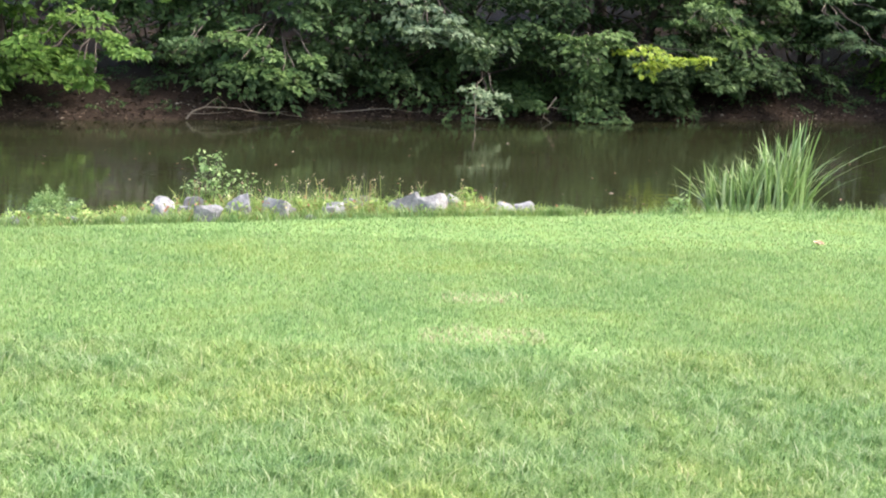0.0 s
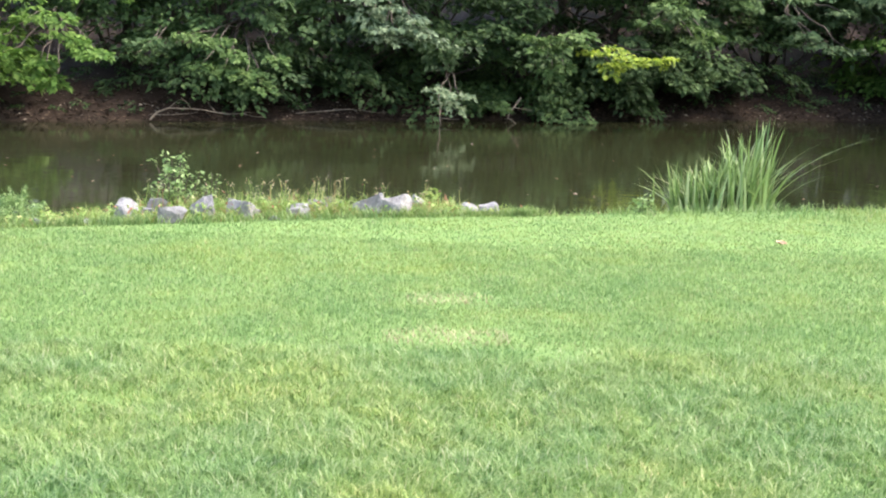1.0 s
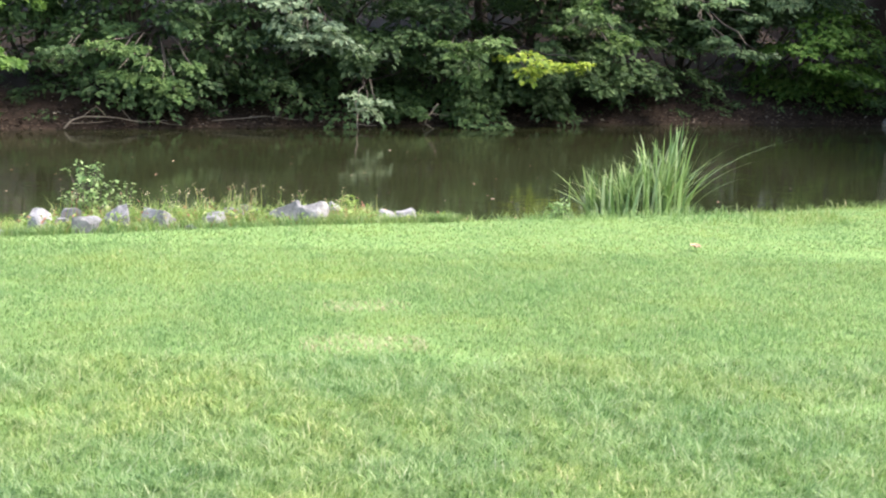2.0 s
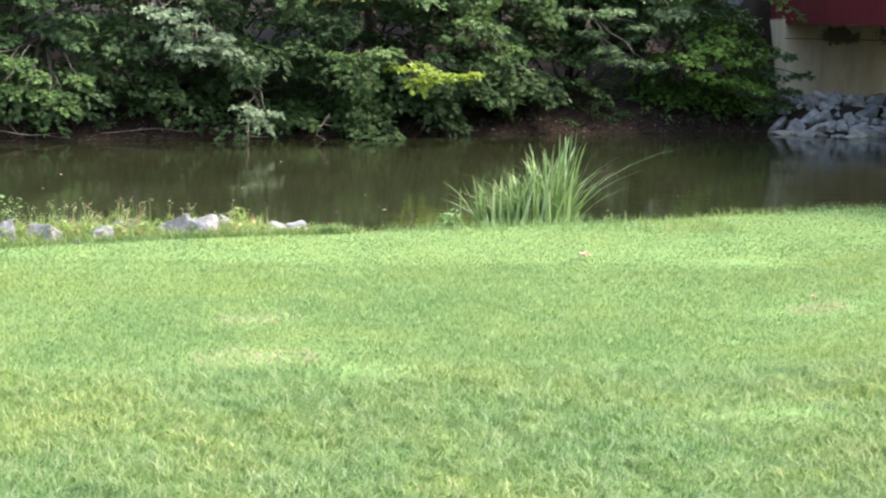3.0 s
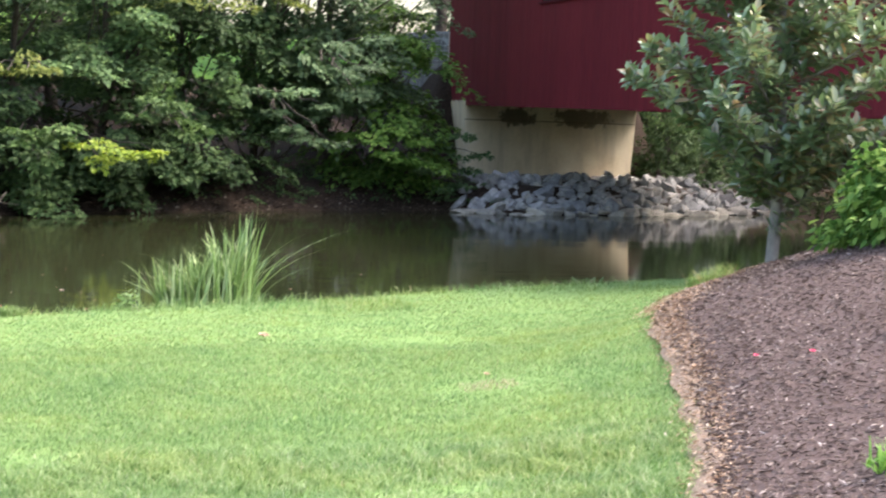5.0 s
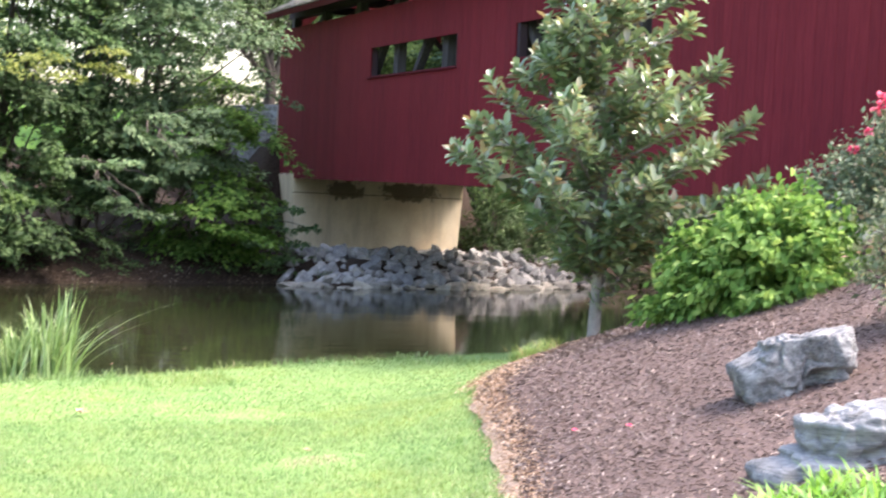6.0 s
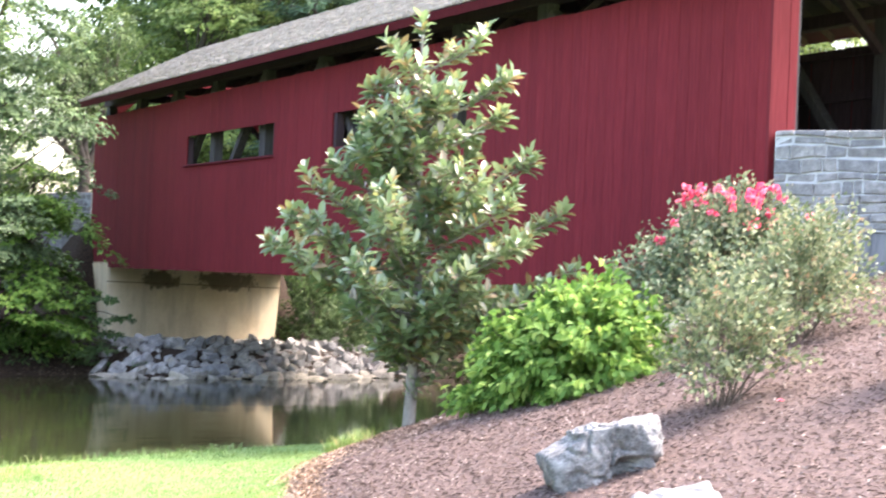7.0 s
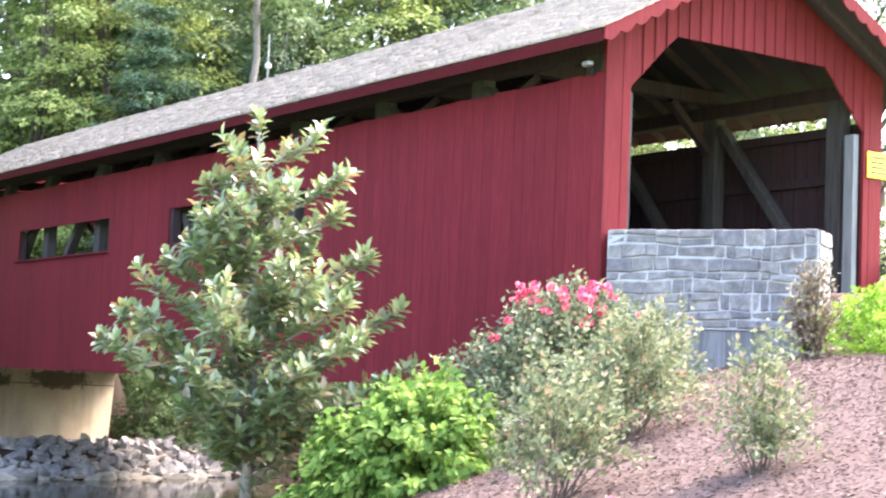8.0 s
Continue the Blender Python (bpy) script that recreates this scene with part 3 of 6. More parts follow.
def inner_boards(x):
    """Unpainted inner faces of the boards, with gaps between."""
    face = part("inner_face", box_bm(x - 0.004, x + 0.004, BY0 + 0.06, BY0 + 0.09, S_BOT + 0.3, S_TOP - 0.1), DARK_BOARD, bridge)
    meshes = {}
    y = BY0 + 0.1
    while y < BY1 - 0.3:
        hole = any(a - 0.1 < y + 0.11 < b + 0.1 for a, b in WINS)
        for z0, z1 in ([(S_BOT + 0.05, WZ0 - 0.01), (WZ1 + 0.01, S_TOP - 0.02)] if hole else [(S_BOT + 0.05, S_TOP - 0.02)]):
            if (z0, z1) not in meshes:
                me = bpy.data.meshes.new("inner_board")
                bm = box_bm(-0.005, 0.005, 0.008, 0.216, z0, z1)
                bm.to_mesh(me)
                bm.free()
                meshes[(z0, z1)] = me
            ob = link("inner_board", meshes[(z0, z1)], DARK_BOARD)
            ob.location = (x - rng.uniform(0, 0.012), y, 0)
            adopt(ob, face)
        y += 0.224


def long_wall(x, out, name):
    """One board-clad long side; out is -1 or 1, the way it faces."""
    backing = part(name, box_bm(x - 0.02, x + 0.02, BY0 + 0.03, BY0 + 0.06, S_BOT + 0.3, S_TOP - 0.1), DARK_BOARD, bridge, "barn-red vertical board siding, faded and streaked")
    step, meshes = 0.212, {}
    count = int((BY1 - BY0) / step)
    step = (BY1 - BY0) / count
    for i in range(count):
        y0 = BY0 + i * step
        mid = y0 + step / 2
        bottom = S_BOT - 0.2 if mid >= 38.1 and out < 0 else S_BOT
        hole = any(a < mid < b for a, b in WINS)
        spans = [(bottom, WZ0), (WZ1, S_TOP)] if hole else [(bottom, S_TOP)]
        for z0, z1 in spans:
            key = (round(z0, 2), round(z1, 2))
            if key not in meshes:
                me = bpy.data.meshes.new("siding_board")
                bm = box_bm(-0.014, 0.014, 0.0018, step - 0.0018, z0, z1, 0.0025)
                bm.to_mesh(me)
                bm.free()
                meshes[key] = me
            ob = link("siding_board", meshes[key], RED)
            ob.location = (x + out * (0.012 + rng.uniform(0, 0.004)), y0, rng.uniform(-0.012, 0.012) if z1 == S_TOP and z0 == bottom else 0)
            adopt(ob, backing)
    for a, b in WINS:
        part("window_sill", box_bm(x - 0.10, x + 0.07 if out > 0 else x + 0.03, a - 0.08, b + 0.08, WZ0 - 0.035, WZ0 + 0.004, 0.004) if out > 0 else
             box_bm(x - 0.07, x + 0.10, a - 0.08, b + 0.08, WZ0 - 0.035, WZ0 + 0.004, 0.004), RED_SHADED, bridge)
        for y in (a, b):
            part("window_jamb", box_bm(x - 0.03 if out > 0 else x - 0.005, x + 0.005 if out > 0 else x + 0.14, y - 0.025, y + 0.025, WZ0 + 0.006, WZ1), DARK_BOARD, bridge)
    # dark unpainted lining on the inside
    xi = x - out * 0.012
    if out > 0:
        inner_boards(xi)
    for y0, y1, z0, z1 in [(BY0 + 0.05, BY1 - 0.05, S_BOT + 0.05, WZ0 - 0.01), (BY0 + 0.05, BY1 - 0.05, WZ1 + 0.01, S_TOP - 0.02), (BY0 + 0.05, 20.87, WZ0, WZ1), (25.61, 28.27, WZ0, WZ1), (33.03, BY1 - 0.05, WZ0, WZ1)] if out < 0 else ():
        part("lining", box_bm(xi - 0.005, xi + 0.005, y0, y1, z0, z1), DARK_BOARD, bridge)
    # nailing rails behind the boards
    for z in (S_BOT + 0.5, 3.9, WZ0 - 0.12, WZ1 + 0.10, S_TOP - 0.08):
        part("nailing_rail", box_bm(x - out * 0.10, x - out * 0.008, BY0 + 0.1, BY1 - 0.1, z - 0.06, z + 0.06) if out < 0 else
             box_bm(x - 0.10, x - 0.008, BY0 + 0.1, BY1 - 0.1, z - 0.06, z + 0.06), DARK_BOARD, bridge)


long_wall(BX0, -1, "near_side_wall")
long_wall(BX1, 1, "off_side_wall")

# truss: posts, braces, chords
POSTS = [14.62, 16.95, 19.3, 21.75, 24.2, 26.7, 29.3, 31.95, 34.4, 36.85, 39.2]
for x in (BX0 + 0.26, BX1 - 0.26):
    for y in POSTS:
        part("truss_post", box_bm(x - 0.10, x + 0.10, y - 0.13, y + 0.13, DECK - 0.9, 6.34, 0.012), TIMBER, bridge)
    for a, b in zip(POSTS[:-1], POSTS[1:]):
        foot, head = (a + 0.14, b - 0.14) if b < 28 else (b - 0.14, a + 0.14)
        part("truss_brace", beam_bm((x, foot, DECK + 0.15), (x, head, 6.1), 0.14, 0.17, (1, 0, 0), 0.01), TIMBER, bridge)
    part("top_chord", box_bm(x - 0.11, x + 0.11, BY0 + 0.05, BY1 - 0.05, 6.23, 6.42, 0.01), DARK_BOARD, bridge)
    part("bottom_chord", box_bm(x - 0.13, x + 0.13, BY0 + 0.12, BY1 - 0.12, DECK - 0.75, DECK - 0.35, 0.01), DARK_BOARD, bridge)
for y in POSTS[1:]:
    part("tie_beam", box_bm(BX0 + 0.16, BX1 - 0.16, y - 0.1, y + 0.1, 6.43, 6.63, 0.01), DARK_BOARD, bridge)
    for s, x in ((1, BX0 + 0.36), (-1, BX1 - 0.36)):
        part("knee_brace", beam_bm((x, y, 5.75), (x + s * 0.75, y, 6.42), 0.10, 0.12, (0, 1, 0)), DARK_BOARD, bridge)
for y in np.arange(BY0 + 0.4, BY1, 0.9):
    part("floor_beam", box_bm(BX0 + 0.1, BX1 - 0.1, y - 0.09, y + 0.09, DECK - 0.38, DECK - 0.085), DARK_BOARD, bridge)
for i, x in enumerate(np.arange(BX0 + 0.14, BX1 - 0.2, 0.235)):
    part("deck_plank", box_bm(x, x + 0.228, BY0 - 0.05, BY1 + 0.05, DECK - 0.08, DECK, 0.004), TIMBER, bridge)

# roof: two slabs, rafters, shakes
for s in (-1, 1):
    ex = RX + s * (RX - EV_X)
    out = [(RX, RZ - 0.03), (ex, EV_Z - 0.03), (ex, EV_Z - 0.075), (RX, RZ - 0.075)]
    slab = part("roof_slab", prism_bm(out, RY0, RY1), EAVE_SHADE, bridge, "sheathing coloured near-black as in shade, under weathered grey cedar shakes")
    run = math.hypot(RX - EV_X, RZ - EV_Z)
    dx, dz = -s * (RZ - EV_Z) / run, -(RX - EV_X) / run
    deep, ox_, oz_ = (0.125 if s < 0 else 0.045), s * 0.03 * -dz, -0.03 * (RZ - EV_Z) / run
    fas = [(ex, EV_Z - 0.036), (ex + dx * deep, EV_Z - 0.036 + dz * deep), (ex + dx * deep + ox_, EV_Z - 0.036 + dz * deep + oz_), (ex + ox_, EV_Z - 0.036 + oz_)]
    # eave shade is in the colour: near board dark red, off board near-black
    part("eave_fascia", prism_bm(fas, RY0 + 0.01, RY1), RED_SHADED if s < 0 else EAVE_SHADE, bridge, "eave board square to the roof slope")
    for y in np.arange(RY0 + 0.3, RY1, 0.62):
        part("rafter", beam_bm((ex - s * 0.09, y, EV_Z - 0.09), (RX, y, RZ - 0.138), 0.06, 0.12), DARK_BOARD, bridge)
    # rake board with scalloped foot
    n_sc, pts = 13, []
    for k in range(n_sc):
        for q in np.linspace(0, 1, 7)[:-1]:
            u = (k + q) / n_sc
            pts.append((ex + (RX - ex) * u, EV_Z + (RZ - EV_Z) * u - 0.15 - 0.055 * abs(math.sin(math.pi * q))))
    pts.append((RX, RZ - 0.15))
    pts += [(RX, RZ + 0.005), (ex, EV_Z + 0.005)]
    part("rake_board", prism_bm(pts, RY0 - 0.035, RY0 - 0.004), RED_TRIM, bridge, "bright red rake board with scalloped edge")

# cedar shakes: rows of thin wedges, butts down
def shakes():
    run = math.hypot(RX - EV_X, RZ - EV_Z)
    ux, uz = (RX - EV_X) / run, (RZ - EV_Z) / run
    r = np.random.default_rng(17)
    tri_v, tri_f, kept, base_i = [], [], 0, 0
    roof = part("shake_roof", prism_bm([(EV_X - 0.02, EV_Z - 0.028), (RX, RZ - 0.028), (RX, RZ - 0.02), (EV_X - 0.02, EV_Z - 0.02)], RY0 - 0.03, RY1), SHAKE, bridge, "weathered silver-grey cedar shakes")
    rows = 19
    for k in range(rows):
        d0 = k * run / rows - 0.03
        y = RY0 - 0.045
        while y < RY1:
            w = r.uniform(0.10, 0.24)
            y1 = min(y + w, RY1 + 0.03)
            lo, hi = d0 + r.uniform(-0.018, 0.018), min(d0 + 0.30, run)
            t = r.uniform(0.022, 0.05)
            P = []
            for d, th in ((lo, t), (hi, 0.004)):
                for lift in (0.0, th):
                    bx, bz = EV_X + ux * d - uz * lift, EV_Z - 0.018 + uz * d + ux * lift + (0.012 if d == lo else 0.0)
                    P += [(bx, y + 0.004, bz), (bx, y1 - 0.004, bz)]
            F = [(2, 3, 7, 6), (0, 1, 3, 2), (0, 2, 6, 4), (1, 5, 7, 3)]
            if y < 17.2 and kept < 300:
                raw("shake", P, F, SHAKE, roof)
                kept += 1
            else:
                tri_v += P
                tri_f += [tuple(q + base_i for q in f) for f in F]
                base_i += 8
            y = y1
    ob = raw("shake_field", tri_v, tri_f, SHAKE, roof)
    tagged(ob, "rows of weathered grey cedar shakes", kind="stuff")


shakes()

# near gable: corner boards, boards over the opening, far gable plain


def gable_foot(x):
    return np.interp(x, [12.50, 13.20, 15.73, 16.44], [5.81, 6.52, 6.52, 5.77])


def gable(y0, y1, name, trim):
    face = part(name, box_bm(RX - 0.02, RX + 0.02, y0 + 0.01, y1 - 0.01, 6.6, 7.5), DARK_BOARD, bridge, "red vertical gable boards over the portal")
    w, x = 0.178, BX0
    while x < BX1 - 0.01:
        x1 = min(x + w, BX1)
        a, b = x + 0.004, x1 - 0.004
        m = 0.5 * (a + b)
        inside = 12.50 <= m <= 16.44
        f0, f1 = (gable_foot(a), gable_foot(b)) if inside else (DECK - 0.6, DECK - 0.6)
        if not inside:
            x = x1
            continue
        out = [(a, f0), (b, f1), (b, roof_z(b) - 0.08), (a, roof_z(a) - 0.08)]
        if a < RX < b:
            out = [(a, f0), (b, f1), (b, roof_z(b) - 0.08), (RX, RZ - 0.08), (a, roof_z(a) - 0.08)]
        part("gable_board", prism_bm(out, y0, y1), RED_TRIM if trim else RED, face)
        if inside and trim:
            part("batten", prism_bm([(b - 0.006, f1), (b + 0.014, f1), (b + 0.014, roof_z(b + 0.02) - 0.09), (b - 0.006, roof_z(b) - 0.09)], y0 - 0.014, y0), RED_TRIM, face)
        x = x1


gable(BY0, BY0 + 0.03, "portal_gable", True)
gable(BY1 - 0.03, BY1, "far_gable", False)
for a, b in ((BX0 - 0.03, 12.375), (12.385, 12.50), (16.44, 16.54), (16.55, BX1 + 0.03)):
    m = 0.5 * (a + b)
    part("corner_board", prism_bm([(a, DECK - 0.7), (b, DECK - 0.7), (b, roof_z(b) - 0.085), (a, roof_z(a) - 0.085)], BY0 - 0.022, BY0 + 0.03), RED_TRIM, bridge, "bright red portal trim board")
part("portal_post", box_bm(16.335, 16.43, BY0 + 0.05, BY0 + 0.22, DECK, 5.74, 0.01), GREY_POST, bridge, "weathered grey timber post")
part("portal_post", box_bm(12.505, 12.60, BY0 + 0.05, BY0 + 0.22, DECK, 5.78, 0.01), TIMBER, bridge)

# abutments
abut = part("far_abutment", box_bm(0, 1, 0, 1, 0, 1), CONCRETE)
me = abut.data
bm = bmesh.new()
lv = [bm.verts.new(p) for p in ((12.26, 37.86, -0.6), (16.36, 37.86, -0.6), (16.36, 41.5, -0.6), (12.26, 41.5, -0.6))]
hv = [bm.verts.new(p) for p in ((12.10, 38.02, 2.42), (16.62, 38.02, 2.42), (16.62, 41.5, 2.42), (12.10, 41.5, 2.42))]
bm.faces.new(lv[::-1])
bm.faces.new(hv)
for i in range(4):
    bm.faces.new((lv[i], lv[(i + 1) % 4], hv[(i + 1) % 4], hv[i]))
bmesh.ops.bevel(bm, geom=bm.edges[:], offset=0.03, segments=2, affect='EDGES')
bm.to_mesh(me)
bm.free()
me.materials.clear()
me.materials.append(CONCRETE)
tagged(abut, "tan concrete bridge abutment with dark stains, above riprap", "abutment")
part("pour_joint", box_bm(12.12, 16.58, 37.985, 38.03, 1.955, 1.975), STAIN, abut)
part("near_abutment", box_bm(12.3, 16.6, 15.2, 17.0, -0.8, DECK - 0.8, 0.03), CONCRETE)
tagged(bpy.data.objects["near_abutment"], "concrete abutment under the near end of the bridge", "abutment")


def wing_wall(start, along, length, thick_dir, base, top, name):
    """A stone-faced wing wall with coursed stones on its front and end."""
    root = thing(name, "grey coursed fieldstone wing wall with pale mortar joints", "stone wall", (start[0], start[1], base))
    u = Vector((along[0], along[1], 0)).normalized()
    n = Vector((thick_dir[0], thick_dir[1], 0)).normalized()
    thick = 0.62
    s = Vector((start[0], start[1], 0))

    def slab(name, l0, l1, t0, t1, z0, z1, mat, bev=0.0, label=""):
        bm = box_bm(l0, l1, t0, t1, z0, z1, bev)
        bm.transform(Matrix(((u.x, n.x, 0, s.x), (u.y, n.y, 0, s.y), (0, 0, 1, 0), (0, 0, 0, 1))))
        bmesh.ops.recalc_face_normals(bm, faces=bm.faces[:])
        return part(name, bm, mat, root, label)

    slab("core", 0.0, length + 0.012, -0.016, thick - 0.02, base - 0.015, top - 0.02, MORTAR)
    slab("footing", 0.05, length + 0.0, 0.0, thick, base - 1.6, base - 0.02, CONCRETE_GREY, 0.01, "grey streaked concrete footing")
    r = np.random.default_rng(11)

    def wave(l, z):
        return 0.016 * math.sin(2.3 * l + 5 * z) + 0.011 * math.sin(7.1 * l + 9 * z + 1) + 0.008 * math.sin(15.0 * l + 17 * z)

    def stone(l0, l1, t0, t1, z0, z1, front):
        """One stone between two wavy courses, its face a little proud and uneven."""
        bm = bmesh.new()
        c = [(l0, z0), (l1, z0), (l1, z1), (l0, z1)]
        q = [[], []]
        for k, (l, zz) in enumerate(c):
            w = wave(l if front else length + l, zz) if base + 0.03 < zz < top - 0.03 else 0.0
            zz += w
            j = [r.uniform(-0.011, 0.011) for _ in range(3)]
            if front:
                q[0].append(bm.verts.new((l + j[0], t0 + j[1], zz + j[2] * 0.6)))
                q[1].append(bm.verts.new((l, t1, zz)))
            else:
                q[0].append(bm.verts.new((t1 + j[1], l + j[0], zz + j[2] * 0.6)))
                q[1].append(bm.verts.new((t0, l, zz)))
        bm.faces.new(q[0])
        bm.faces.new(q[1][::-1])
        for k in range(4):
            bm.faces.new((q[0][k], q[1][k], q[1][(k + 1) % 4], q[0][(k + 1) % 4]))
        bmesh.ops.bevel(bm, geom=[e for e in bm.edges if e.verts[0] in q[0] and e.verts[1] in q[0]], offset=0.011, segments=1, affect='EDGES')
        bm.transform(Matrix(((u.x, n.x, 0, s.x), (u.y, n.y, 0, s.y), (0, 0, 1, 0), (0, 0, 0, 1))))
        bmesh.ops.recalc_face_normals(bm, faces=bm.faces[:])
        part("stone", bm, WALL_STONE, root)

    z, g = base, 0.007
    while z < top - 0.04:
        hgt = min(r.choice([0.09, 0.12, 0.15, 0.19]), top - z)
        if top - z - hgt < 0.06:
            hgt = top - z
        l = 0.0
        while l < length - 0.01:
            w = min(r.choice([0.11, 0.16, 0.23, 0.31, 0.40]) * r.uniform(0.85, 1.15), length - l)
            if length - l - w < 0.12:
                w = length - l
            p = -0.022 - r.uniform(0, 0.016)
            if hgt > 0.15 and r.uniform() < 0.6:
                stone(l + g, l + w - g, p, 0.08, z + g, z + hgt * 0.5 - g * 0.6, True)
                stone(l + g, l + w - g, p - 0.01, 0.08, z + hgt * 0.5 + g * 0.6, z + hgt - g, True)
            else:
                stone(l + g, l + w - g, p, 0.08, z + g, z + hgt - g, True)
            l += w
        l = 0.0
        while l < thick - 0.01:
            w = min(r.uniform(0.2, 0.42), thick - l)
            if thick - l - w < 0.12:
                w = thick - l
            stone(l + g, l + w - g, length - 0.06, length + 0.02 + r.uniform(0, 0.02), z + g, z + hgt - g, False)
            l += w
        z += hgt
    return root


CONCRETE_GREY = stone_mat("grey_concrete", (0.06, 0.062, 0.068), (0.17, 0.172, 0.18), (0.33, 0.33, 0.335), 3.0, None, 0.85, (4.0, 4.0, 0.18))
wing_wall((12.16, 14.05), (1.22, -2.0), 2.35, (2.0, 1.22), 3.05, 4.14, "stone_wing_wall")
wing_wall((16.85, 14.05), (1.0, -2.2), 2.2, (2.2, 1.0), 3.05, 4.14, "stone_wing_wall")
wing_wall((12.16, 39.7), (-0.55, 2.0), 2.2, (2.0, 0.55), 3.05, 4.14, "stone_wing_wall")

# yellow notice on the portal trim, unreadable
sign = thing("warning_sign", "yellow metal notice with small dark writing on red trim", "sign", (16.7, BY0 - 0.03, 5.35))
plate = part("plate", box_bm(16.49, 16.93, BY0 - 0.045, BY0 - 0.03, 5.19, 5.53, 0.004), YELLOW, sign)
for i, (a, b) in enumerate(((16.54, 16.88), (16.56, 16.86), (16.53, 16.80), (16.58, 16.87))):
    part("line", box_bm(a, b, BY0 - 0.049, BY0 - 0.0455, 5.25 + i * 0.065, 5.275 + i * 0.065), BLACK, plate)
# box lamp under the eave at the corner
lamp = thing("eave_floodlight", "small grey floodlight box under the eave", "light", (12.03, 14.35, 5.98))
part("housing", box_bm(11.98, 12.08, 14.30, 14.42, 6.02, 6.08, 0.015), GALV, lamp)
part("bracket", box_bm(12.08, 12.155, 14.34, 14.37, 5.93, 6.04, 0.005), EAVE_SHADE, lamp)

# ---- woods on the far bank ----
def spray_leaves(cen, out, size, per, leaf, r, droop=0.35, wide=0.55, lift=0.6):
    """Leaves of flat, drooping sprays at cen (n, 3) that point along out (n, 3)."""
    n = len(cen)
    c, o, s = np.repeat(cen, per, 0), np.repeat(unit(out), per, 0), np.repeat(size, per)
    side = unit(np.cross(o, np.array([[0, 0, 1.0]]) + 1e-3))
    u = r.uniform(-1, 1, n * per)
    v = r.uniform(-1, 1, n * per) * (1 - 0.5 * np.clip(u, 0, 1))
    p = c + o * (u * s)[:, None] + side * (v * s * wide)[:, None]
    p[:, 2] += -droop * s * (0.5 * u + 0.5 * u * u) - 0.15 * s * v * v + r.normal(0, 0.07, n * per) * s
    ax = o * 0.8 + side * (np.sign(v) * 0.7)[:, None] + r.normal(0, 0.35, (n * per, 3))
    ax[:, 2] -= 0.35
    nr = np.array([[0, 0, lift]]) + o * 0.35 + r.normal(0, 0.24, (n * per, 3))
    ln = leaf * r.uniform(0.65, 1.25, n * per)
    return p, ax, nr, ln


def crooked(a, b, r, bend=0.12, k=5):
    a, b = np.array(a, float), np.array(b, float)
    d = np.linalg.norm(b - a)
    pts = [a + (b - a) * q + (r.normal(0, bend * d * 0.3, 3) if 0 < q < 1 else 0) for q in np.linspace(0, 1, k)]
    return pts


# camera sight lines cut through leaves to sky, meadow, far wing wall: ends, radii
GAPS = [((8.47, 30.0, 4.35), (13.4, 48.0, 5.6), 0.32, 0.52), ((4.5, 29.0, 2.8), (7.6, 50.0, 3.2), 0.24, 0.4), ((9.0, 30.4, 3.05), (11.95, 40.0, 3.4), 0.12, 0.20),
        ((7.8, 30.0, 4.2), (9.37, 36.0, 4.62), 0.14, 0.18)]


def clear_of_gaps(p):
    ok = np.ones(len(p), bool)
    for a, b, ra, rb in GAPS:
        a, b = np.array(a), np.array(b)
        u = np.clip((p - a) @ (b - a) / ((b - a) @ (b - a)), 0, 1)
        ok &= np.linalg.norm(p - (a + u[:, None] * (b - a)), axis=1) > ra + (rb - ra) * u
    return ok


